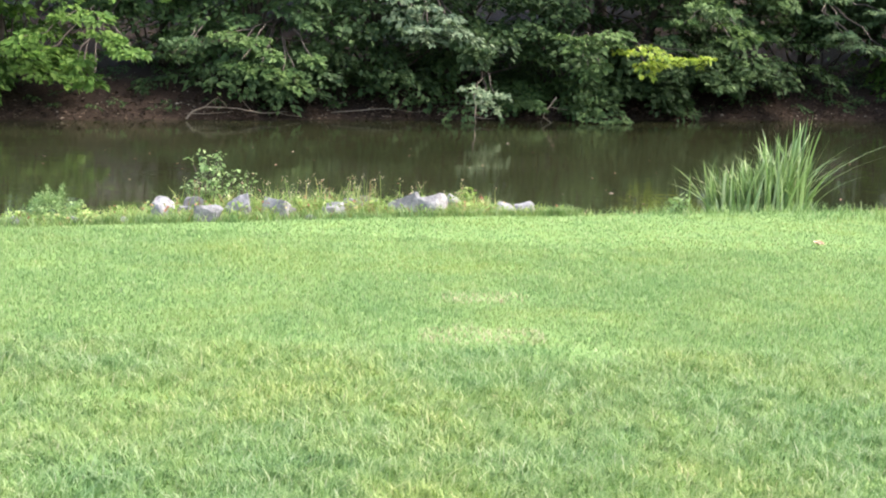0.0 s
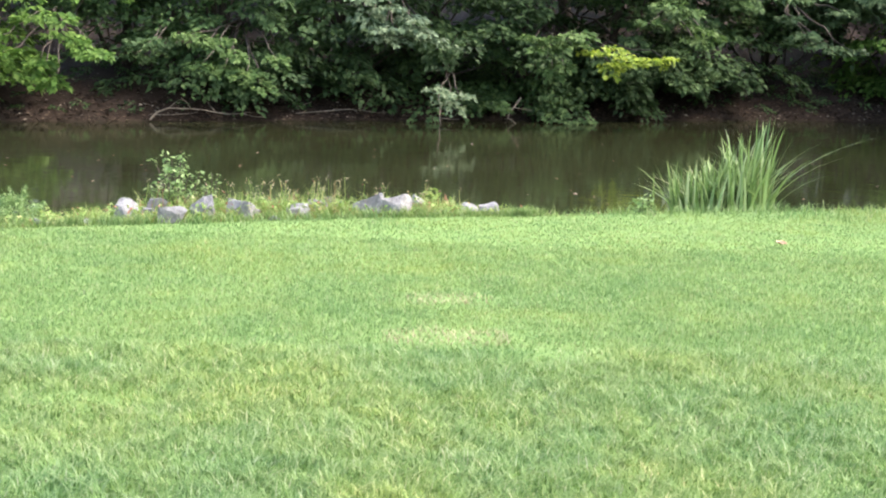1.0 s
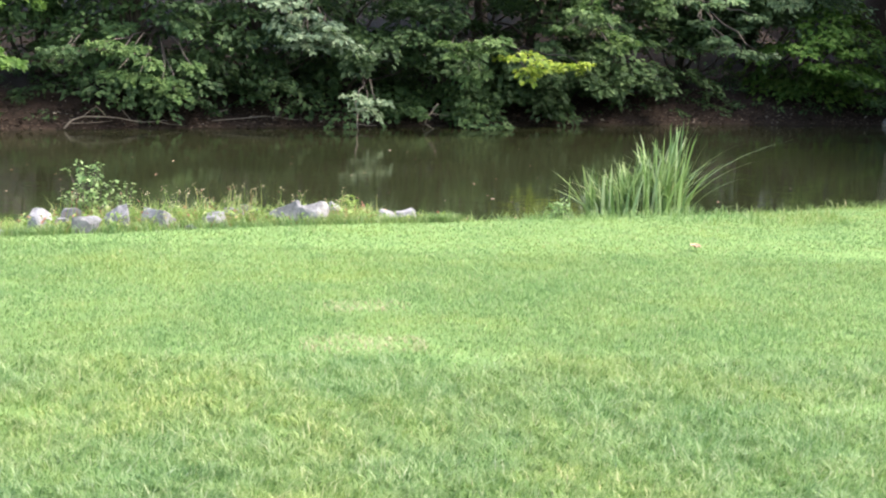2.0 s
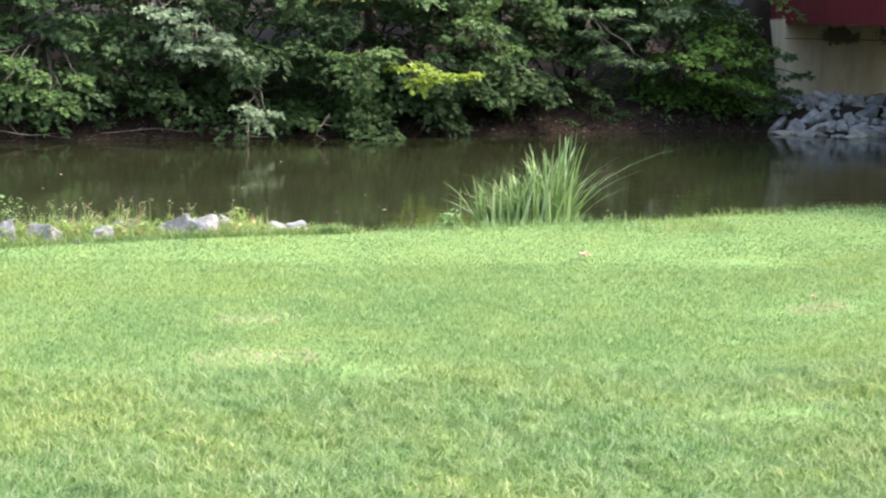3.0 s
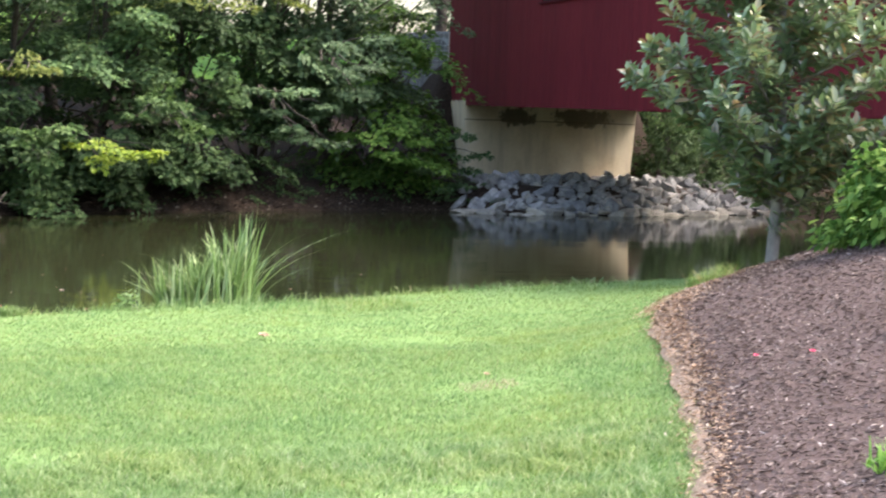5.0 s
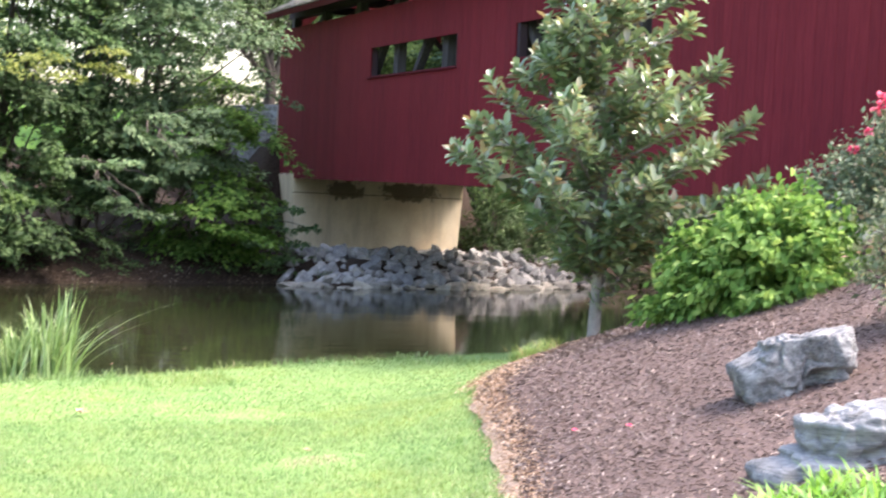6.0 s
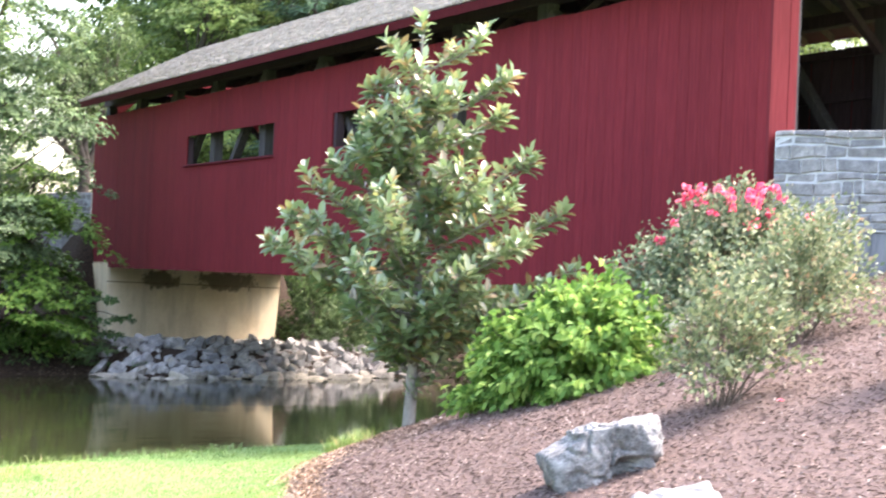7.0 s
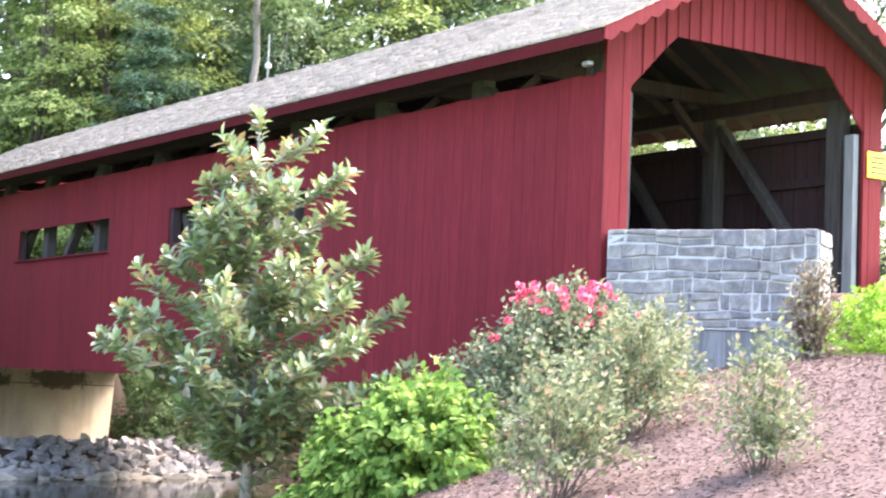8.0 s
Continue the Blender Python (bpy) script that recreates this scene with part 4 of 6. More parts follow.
def broadleaf(name, label, base, height, spread, low, mat, seed, sprays=130, per=70, leaf=0.12, size=0.62, front=0.5, trunk_r=0.14, yscale=1.0, droop=0.35, group="trees of the wood", lean=(0, 0), lift=0.6):
    """A tree: bent trunk with limbs, and a crown of leafy sprays with gaps."""
    r = np.random.default_rng(seed)
    root = thing(name, label, "tree", base, group)
    b = np.array(base, float)
    h = low + (1 - low) * r.uniform(0, 1, sprays) ** 1.35
    prof = np.interp(h, [low, low + 0.15, 0.45, 0.75, 1.0], [0.75, 1.0, 1.0, 0.72, 0.12])
    th = r.uniform(0, 2 * np.pi, sprays)
    if front:
        k = r.uniform(0, 1, sprays) < front
        th[k] = -np.pi / 2 + r.normal(0, 0.75, k.sum())
    lump = 1 + 0.22 * np.sin(3 * th + seed) + 0.18 * np.sin(5 * h * 6 + th + seed)
    rad = spread * prof * lump * r.uniform(0.3, 1.0, sprays) ** 0.6
    cen = np.stack([b[0] + lean[0] * h + np.cos(th) * rad, b[1] + lean[1] * h + np.sin(th) * rad * yscale, b[2] + h * height], 1)
    out = np.stack([np.cos(th), np.sin(th), r.normal(-0.05, 0.15, sprays)], 1)
    gz = ground_z(cen[:, 0], cen[:, 1])
    cen[:, 2] = np.maximum(cen[:, 2], np.maximum(gz, 0) + 0.25)
    sz = size * r.uniform(0.6, 1.3, sprays)
    p, ax, nr, ln = spray_leaves(cen, out, sz, per, leaf, r, droop, 0.55, lift)
    p[:, 2] = np.maximum(p[:, 2], 0.06)
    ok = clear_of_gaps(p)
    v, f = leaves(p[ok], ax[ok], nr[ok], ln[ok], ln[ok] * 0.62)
    raw("crown", v, f, mat, root)
    top = b + np.array([lean[0] * 0.9, lean[1] * 0.9, height * 0.92])
    spine = crooked(b + [0, 0, -0.15], top, r, 0.06, 8)
    rr = np.linspace(trunk_r, 0.02, 8)
    paths = [list(zip(spine, rr))]
    for i in r.choice(sprays, min(sprays, 34), replace=False):
        q = np.clip((cen[i, 2] - b[2]) / height - 0.12, 0.08, 0.9)
        st = spine[int(q * 7)]
        pts = crooked(st, cen[i], r, 0.16, 5)
        paths.append(list(zip(pts, np.linspace(trunk_r * 0.32, 0.008, 5))))
    v, f = tubes(paths, 5)
    raw("trunk", v, f, BARK, root, smooth=True)
    return root


def gz1(x, y):
    return float(ground_z(x, y))


# trees that lean over the water, one by one along the bank
BANK = [
    # x, back from shore, height, spread, low, material, lean, label
    (-11.0, 1.9, 7.0, 2.4, -0.02, LEAF_VIVID, (0, -0.8), "bright green maple leaning over the water"),
    (-8.6, 1.6, 6.5, 2.2, 0.0, LEAF_VIVID, (0.3, -1.0), "bright green maple leaning over the water"),
    (-6.2, 3.0, 9.0, 2.0, 0.10, LEAF_MAPLE, (0, -0.9), "dark maple with a bare earth bank below it"),
    (-4.4, 1.8, 7.0, 2.0, -0.01, LEAF_MAPLE, (0.2, -1.2), "dark green maple with low drooping boughs"),
    (-2.4, 1.7, 7.5, 2.0, -0.02, LEAF_MAPLE, (0, -1.0), "dark green maple with low drooping boughs"),
    (-0.6, 1.6, 6.8, 1.9, -0.05, LEAF_MAPLE, (0, -1.1), "dark green tree with boughs touching the water"),
    (1.2, 1.5, 6.6, 1.9, -0.06, LEAF_MAPLE, (0.2, -1.0), "dark green tree with boughs touching the water"),
    (3.0, 1.6, 6.8, 1.9, -0.06, LEAF_MAPLE, (0, -1.0), "dark green tree with boughs touching the water"),
    (4.8, 1.8, 9.5, 1.9, 0.0, LEAF_MAPLE, (0, -0.8), "dark green tree on the brown bank"),
    (6.5, 2.4, 11.0, 1.9, 0.08, LEAF_MAPLE, (0, -0.9), "dark green tree on the brown bank"),
    (8.1, 2.1, 11.0, 2.0, 0.12, LEAF_GREY, (0.2, -0.8), "grey-green tree above the bank"),
    (9.2, 1.8, 3.9, 1.4, -0.02, LEAF_VIVID, (0.3, -0.5), "low green maple beside the abutment"),
]
for i, (x, back, hgt, spr, low, mat, ln, lab) in enumerate(BANK):
    y = float(far_edge(x)) + back
    broadleaf("maple_tree", lab, (x, y, gz1(x, y)), hgt, spr, low, mat, 100 + i, int(17 * hgt), 125, 0.138, 0.70, 0.6, 0.10, 1.0, 0.36, "trees along the far bank", ln, 0.85)

# single pale, grey and yellow boughs that hang out over the pond
def bough(name, label, tips, root_at, mat, seed, per=130, leaf=0.105, size=0.45):
    r = np.random.default_rng(seed)
    t = np.array(tips, float)
    ob = thing(name, label, "branch", root_at)
    p, ax, nr, ln = spray_leaves(t, np.tile([[0.35, -0.8, 0.0]], (len(t), 1)) + r.normal(0, 0.45, (len(t), 3)) * [1, 1, 0.4], size * r.uniform(0.8, 1.25, len(t)), per, leaf, r, 0.3, 0.75, 0.75)
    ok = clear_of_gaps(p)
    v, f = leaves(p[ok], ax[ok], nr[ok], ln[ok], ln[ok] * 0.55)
    raw("foliage", v, f, mat, ob)
    for q in t:
        v, f = tubes([list(zip(crooked(root_at, q, r, 0.035, 6), np.linspace(0.028, 0.006, 6)))], 5)
        raw("stem", v, f, BARK, ob, smooth=True)


bough("locust_bough", "pale grey-green feathery bough hanging over the pond", [(-1.46, 27.69, 2.29), (-1.19, 27.59, 2.06), (-1.55, 27.78, 1.90), (-1.11, 27.59, 1.71), (-0.68, 27.59, 1.71), (-0.45, 27.69, 1.56), (-0.80, 27.69, 1.90), (-1.19, 27.78, 1.56), (-1.84, 27.78, 2.29), (-1.42, 27.97, 2.58)], (-1.4, 32.0, 2.6), LEAF_PALE, 41, 95, 0.125, 0.33)
bough("locust_bough", "pale grey-green feathery bough above the pond", [(-0.56, 27.78, 2.63), (-0.20, 27.69, 2.77), (0.26, 27.69, 2.73), (0.49, 27.69, 2.65), (0.08, 27.78, 2.60), (-0.38, 27.69, 2.81)], (-0.4, 32.0, 2.9), LEAF_PALE, 49, 95, 0.125, 0.30)
bough("yellowing_bough", "olive-yellow leaf spray above the pond", [(0.73, 28.35, 2.69), (1.11, 28.35, 2.58), (1.47, 28.35, 2.63), (1.77, 28.35, 2.67), (1.38, 28.35, 2.81)], (1.4, 32.5, 2.9), LEAF_OLIVE, 50, 60, 0.11, 0.26)
bough("yellowing_bough", "yellow-green bough reaching out over the pond", [(2.30, 28.82, 1.38), (2.69, 28.73, 1.43), (2.99, 28.73, 1.30), (3.35, 28.73, 1.25), (3.55, 28.73, 1.30), (2.65, 28.82, 1.11), (2.79, 28.73, 1.20)], (2.4, 33.2, 1.5), LEAF_YELLOW, 42, 75, 0.115, 0.26)
bough("maple_bough", "fresh green maple bough over the pond", [(1.23, 28.82, 1.60), (1.62, 28.73, 1.60), (1.43, 28.73, 1.43), (1.92, 28.73, 1.51), (1.81, 28.82, 1.13), (1.63, 28.82, 1.03), (2.11, 28.82, 1.69)], (1.7, 33.0, 1.7), LEAF_FRESH, 38, 95, 0.125, 0.3)
bough("maple_bough", "mid-green maple bough above the bank", [(3.64, 29.29, 2.22), (4.04, 29.29, 2.12), (4.25, 29.29, 1.83), (4.16, 29.29, 1.63), (3.34, 29.39, 1.92), (3.84, 29.39, 2.43)], (4.2, 33.5, 2.2), LEAF_FRESH, 39, 95, 0.125, 0.34)
bough("yellowing_bough", "yellow-green sunlit bough high on the bank", [(4.68, 30.81, 4.23), (5.01, 30.90, 4.37), (5.39, 30.81, 4.04), (4.25, 30.81, 4.09)], (5.0, 34.0, 3.6), LEAF_OLIVE, 47, 110, 0.12, 0.42)
bough("yellowing_bough", "yellow-green sunlit bough high on the bank", [(6.05, 31.00, 4.28), (6.38, 31.00, 4.14), (6.24, 31.09, 4.56)], (6.8, 34.4, 3.9), LEAF_OLIVE, 48, 110, 0.12, 0.42)
bough("bleached_bough", "pale withered bough dipping to the water", [(-0.29, 27.97, 0.68), (0.00, 27.97, 0.64), (-0.14, 28.07, 0.44)], (-0.2, 31.5, 1.0), LEAF_PALE, 43, 80, 0.10, 0.28)
bough("silver_bough", "silvery grey-green bough above the bank", [(5.56, 29.86, 2.46), (5.98, 29.86, 2.38), (6.40, 29.86, 2.49), (6.83, 29.86, 2.19), (6.21, 29.96, 1.77), (6.53, 29.86, 1.60), (7.04, 29.86, 1.50), (5.88, 29.96, 2.07)], (6.6, 34.2, 2.5), LEAF_GREY, 44, 85, 0.13, 0.30)
bough("silver_bough", "silvery grey-green bough high above the bank", [(7.47, 30.15, 2.48), (7.25, 30.05, 2.86), (6.71, 30.05, 2.96), (7.75, 30.24, 2.96), (7.18, 30.24, 3.33), (7.94, 30.43, 3.52)], (7.8, 34.6, 3.4), LEAF_GREY, 40, 95, 0.13, 0.38)
bough("maple_bough", "fresh green maple bough beside the bridge abutment", [(8.82, 32.9, 1.26), (9.32, 32.9, 1.15), (9.81, 33.0, 1.05), (9.05, 33.0, 1.74), (8.57, 33.0, 1.6), (9.55, 33.0, 1.52)], (9.2, 35.0, 1.8), LEAF_VIVID, 45, 95, 0.135, 0.34)
bough("maple_bough", "dark green maple bough reaching to the abutment", [(10.55, 34.0, 1.28), (11.2, 34.0, 1.24), (10.79, 34.0, 1.66), (10.7, 34.0, 0.6), (10.15, 33.9, 1.63), (9.92, 33.9, 0.89), (10.32, 33.9, 0.5), (11.0, 34.3, 0.9)], (10.0, 35.4, 1.6), LEAF_MAPLE, 37, 100, 0.13, 0.36)
bough("maple_bough", "bright sunlit maple bough over the water", [(-5.99, 25.80, 1.42), (-5.81, 25.70, 1.27), (-5.63, 25.70, 1.24), (-6.17, 25.80, 1.50), (-6.53, 25.70, 1.07), (-6.44, 25.70, 0.91), (-6.30, 25.70, 0.74), (-6.70, 25.70, 1.75), (-6.26, 25.80, 1.80), (-7.06, 25.51, 1.21), (-7.32, 25.51, 1.43)], (-7.2, 29.6, 1.9), LEAF_VIVID, 46, 85, 0.135, 0.30)
bough("maple_bough", "mid-green tiered maple bough over the earth bank", [(-3.93, 27.03, 1.45), (-4.21, 27.03, 1.40), (-3.65, 26.93, 1.24), (-4.39, 27.03, 1.53), (-4.21, 27.03, 1.05), (-3.83, 26.93, 0.99), (-3.27, 26.93, 0.78), (-3.00, 27.03, 1.18), (-3.46, 26.93, 0.95)], (-4.0, 30.6, 1.8), LEAF_FRESH, 36, 80, 0.13, 0.30)
bough("maple_bough", "dark blue-green bough over the earth bank", [(-5.13, 27.03, 1.32), (-5.32, 27.03, 1.16), (-4.95, 27.03, 1.43)], (-5.2, 30.6, 1.9), LEAF_MAPLE, 35, 90, 0.13, 0.32)

# deeper wood: a few kinds, repeated
def wood_tree(kind, seed, mat, height, spread, low, leaf):
    return broadleaf(kind, "tall green broadleaf tree of the wood behind", (0, 0, 0), height, spread, low, mat, seed, 210, 78, leaf * 1.0, 1.05, 0.35, 0.2, 1.0, 0.35)


protos = [wood_tree("oak_tree", 201, LEAF_WOOD, 13.0, 3.6, 0.12, 0.185), wood_tree("poplar_tree", 202, LEAF_BRIGHT, 15.0, 3.2, 0.16, 0.185), wood_tree("ash_tree", 203, LEAF_GREY, 12.0, 3.3, 0.14, 0.18)]


def pine(base, height, seed):
    r = np.random.default_rng(seed)
    root = thing("pine_tree", "blue-green white pine with tiered boughs", "tree", base, "pines behind the bridge")
    b = np.array(base, float)
    n = 190
    h = r.uniform(0.12, 1, n)
    th = r.uniform(0, 2 * np.pi, n)
    rad = 3.0 * (1.05 - h) * r.uniform(0.4, 1, n)
    cen = np.stack([b[0] + np.cos(th) * rad, b[1] + np.sin(th) * rad, b[2] + np.round(h * 16) / 16 * height + r.normal(0, 0.12, n)], 1)
    out = np.stack([np.cos(th), np.sin(th), np.full(n, 0.15)], 1)
    p, ax, nr, ln = spray_leaves(cen, out, 0.8 * r.uniform(0.7, 1.2, n), 80, 0.22, r, 0.1, 0.4)
    v, f = leaves(p, ax, nr, ln, ln * 0.2)
    raw("crown", v, f, LEAF_PINE, root)
    paths = [list(zip(crooked(b, b + [0, 0, height], r, 0.01, 8), np.linspace(0.2, 0.02, 8)))]
    for i in range(0, n, 3):
        paths.append(list(zip(crooked(b + [0, 0, cen[i, 2] - b[2] - 0.1], cen[i], r, 0.05, 3), (0.04, 0.03, 0.01))))
    v, f = tubes(paths, 5)
    raw("trunk", v, f, BARK, root, smooth=True)


WOOD = [
    # kind, x, y, turn, size
    (0, -13.5, 33.5, 20, 0.9), (1, -9.5, 34.5, 80, 0.8), (0, -5.5, 36.0, 140, 0.85), (2, -1.5, 36.5, 10, 0.8), (0, 2.4, 37.0, 200, 0.8), 
    (1, 3.8, 41.0, 60, 0.62), (1, 21.5, 56.0, 30, 1.55), (0, 28.0, 54.0, 240, 1.7), (2, 34.0, 51.0, 130, 1.7), 
    # three hidden trees near x 21, y 26 to 33.5 added to block sun
    (0, 19.4, 51.0, 220, 1.2), (1, 10.0, 50.5, 10, 1.05), (1, 17.6, 47.0, 20, 0.9), (2, 20.6, 58.0, 100, 1.25), (2, 8.6, 38.5, 45, 0.6), (0, 20.8, 33.5, 15, 0.6), (2, 20.9, 29.6, 200, 0.62), (1, 21.2, 26.0, 70, 0.5), (2, 3.6, 47.0, 60, 0.95), (1, 19.6, 47.5, 70, 1.12), (2, 23.0, 50.0, 160, 1.2), (0, 26.5, 48.5, 250, 1.15), (1, 30.0, 47.5, 340, 1.1),
    (2, 33.5, 45.0, 50, 1.15), (0, 37.0, 43.0, 130, 1.1), (1, 41.0, 40.0, 200, 1.1), (0, 29.0, 36.0, 290, 0.8), (2, 34.0, 32.0, 20, 0.8), (1, 28.0, 28.0, 110, 0.62), (0, 33.0, 24.0, 60, 0.75),
    (0, 27.0, 72.0, 40, 2.0), (2, 36.0, 68.0, 130, 2.0), (1, 24.0, 62.0, 95, 1.9), (0, 31.0, 60.0, 275, 1.9), (2, 38.0, 56.0, 5, 1.8),
    (2, 27.0, 43.5, 15, 0.95), (0, 30.5, 42.5, 75, 0.98), (2, 33.5, 40.5, 165, 1.0), (1, 25.0, 55.0, 190, 1.65), (2, 35.5, 49.0, 300, 1.6),
    (1, 24.0, 27.0, 150, 0.52), (2, 23.5, 23.8, 10, 0.56), (0, 23.8, 20.4, 80, 0.55),
]
for k, x, y, turn, size in WOOD:
    m = pose(x, y, gz1(x, y), 0, 0, turn) @ Matrix.Diagonal((size, size, size, 1))
    copy_thing(protos[k], m)
for ob in protos:
    for o in (*ob.children_recursive, ob):
        bpy.data.objects.remove(o)
for x, y, hgt, sd in ((19.4, 43.0, 11.0, 1), (23.6, 44.5, 11.5, 2), (26.0, 44.5, 9.5, 3), (21.2, 44.2, 9.0, 4)):
    pine((x, y, gz1(x, y)), hgt, sd)



def bare_trunk(base, height, radius):
    """A tall grey trunk whose crown stands above the view."""
    r = np.random.default_rng(12)
    root = thing("tulip_tree", "tall tree with a straight grey trunk behind the bridge", "tree", base)
    b = np.array(base, float)
    v, f = tubes([list(zip(crooked(b, b + [0.2, 0, height], r, 0.015, 9), np.linspace(radius, radius * 0.5, 9)))], 9)
    raw("trunk", v, f, MAG_BARK, root, "pale grey trunk", True)
    n = 60
    cen = b + np.stack([r.normal(0, 1.6, n), r.normal(0, 1.6, n), height * r.uniform(0.85, 1.15, n)], 1)
    p, ax, nr, ln = spray_leaves(cen, r.normal(0, 1, (n, 3)) * [1, 1, 0.2], np.full(n, 1.0), 90, 0.2, r)
    v, f = leaves(p, ax, nr, ln, ln * 0.62)
    raw("crown", v, f, LEAF_GREY, root)


bare_trunk((22.3, 42.8, gz1(22.3, 42.8)), 13.5, 0.17)


def forked_tree(base):
    """A dark forked trunk with thin drooping twigs, behind the far wing wall."""
    r = np.random.default_rng(19)
    root = thing("forked_tree", "dark forked tree with drooping twigs behind the far wing wall", "tree", base)
    b = np.array(base, float)
    fork = b + [0.05, 0, 1.25]
    heads = [b + np.array(q) for q in ((-0.6, 0.1, 3.6), (0.25, 0.2, 4.2), (-1.1, -0.3, 2.5), (0.9, 0.5, 4.4), (-0.9, 0.4, 5.0))]
    paths = [list(zip(crooked(b - [0, 0, 0.2], fork, r, 0.04, 4), (0.21, 0.18, 0.17, 0.17)))]
    cen, out = [], []
    for h in heads:
        limb = crooked(fork, h, r, 0.1, 7)
        paths.append(list(zip(limb, np.linspace(0.11, 0.02, 7))))
        for k in range(26):
            a, d = r.uniform(0, 2 * np.pi), r.uniform(0.3, 1.3)
            t = limb[int(r.integers(3, 7))] + np.array([math.cos(a) * d, math.sin(a) * d, r.uniform(-0.3, 1.6)])
            paths.append(list(zip(crooked(limb[int(r.integers(2, 6))], t, r, 0.12, 4), (0.022, 0.016, 0.01, 0.004))))
            cen.append(t)
            out.append((math.cos(a), math.sin(a), -0.4))
    cen, out = np.array(cen), np.array(out)
    p, ax, nr, ln = spray_leaves(cen, out, np.full(len(cen), 0.62), 90, 0.13, r, 0.6)
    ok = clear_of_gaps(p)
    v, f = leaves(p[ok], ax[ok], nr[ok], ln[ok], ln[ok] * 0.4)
    raw("crown", v, f, LEAF_WOOD, root)
    v, f = tubes(paths, 6)
    raw("trunk", v, f, BARK, root, smooth=True)


forked_tree((13.0, 43.4, gz1(13.0, 43.4)))
pole = thing("garden_pole", "thin grey pole with a round white lamp behind the bridge", "lamp post", (22.5, 42.0, gz1(22.5, 42.0)))
v, f = tubes([[((22.5, 42.0, gz1(22.5, 42.0)), 0.03), ((22.5, 42.0, 12.3), 0.022)]], 6)
raw("pole", v, f, GALV, pole, smooth=True)
bm = bmesh.new()
bmesh.ops.create_uvsphere(bm, u_segments=12, v_segments=8, radius=0.10)
bm.transform(Matrix.Translation((22.47, 41.93, 11.35)))
part("globe", bm, WHITE, pole, "round white globe")

# low growth along the far bank, and roots
def bank_growth():
    r = np.random.default_rng(77)
    n = 420
    x = r.uniform(-11, 11.6, n)
    y = far_edge(x) + r.uniform(0.25, 3.2, n)
    cen = np.stack([x, y, ground_z(x, y) + r.uniform(0.02, 0.22, n)], 1)
    out = np.stack([r.normal(0, 1, n), -np.ones(n), np.zeros(n)], 1)
    p, ax, nr, ln = spray_leaves(cen, out, r.uniform(0.12, 0.3, n), 26, 0.08, r)
    p[:, 2] = np.maximum(p[:, 2], ground_z(p[:, 0], p[:, 1]) + 0.01)
    v, f = leaves(p, ax, nr, ln, ln * 0.5)
    ob = raw("bank_undergrowth", v, f, LEAF_MAPLE)
    tagged(ob, "low green undergrowth on the far earth bank", "undergrowth", kind="stuff")


bank_growth()


def dead_branch(name, label, pts, r0):
    r = np.random.default_rng(int(abs(pts[0][0] * 100)))
    fine = []
    for a, b in zip(pts[:-1], pts[1:]):
        fine += crooked(a, b, r, 0.1, 4)[:-1]
    fine.append(np.array(pts[-1], float))
    paths = [list(zip(fine, np.linspace(r0, r0 * 0.35, len(fine))))]
    for k in range(2, len(fine) - 1, 2):
        tip = fine[k] + r.normal(0, 0.22, 3) + np.array([0.15, 0, 0.12])
        paths.append(list(zip(crooked(fine[k], tip, r, 0.1, 3), (r0 * 0.45, r0 * 0.3, r0 * 0.15))))
    v, f = tubes(paths, 6)
    tagged(raw(name, v, f, TWIG, smooth=True), label, "branch")


dead_branch("fallen_branch", "pale bare fallen branch at the water's edge", [(-5.25, 28.05, 0.03), (-5.15, 28.15, 0.16), (-4.6, 28.35, 0.22), (-4.0, 28.7, 0.12), (-3.4, 29.0, 0.06)], 0.02)
dead_branch("tree_root", "brown exposed root on the earth bank", [(-3.25, 30.3, 0.55), (-3.15, 29.9, 0.3), (-2.95, 29.5, 0.05)], 0.05)
dead_branch("tree_root", "brown exposed root on the earth bank", [(-3.4, 30.2, 0.5), (-3.5, 29.8, 0.25), (-3.7, 29.4, 0.05)], 0.045)
dead_branch("fallen_branch", "thin bare branch along the earth bank", [(-2.9, 29.4, 0.12), (-2.0, 29.7, 0.2), (-1.2, 30.0, 0.16)], 0.012)
dead_branch("dead_stick", "bare stick standing in the water", [(-0.35, 30.0, 0.5), (-0.32, 29.6, 0.2), (-0.3, 29.5, -0.1)], 0.018)
dead_branch("dead_stick", "bare stick slanting into the water", [(1.15, 30.4, 0.45), (0.95, 30.2, 0.2), (0.85, 30.1, -0.1)], 0.018)

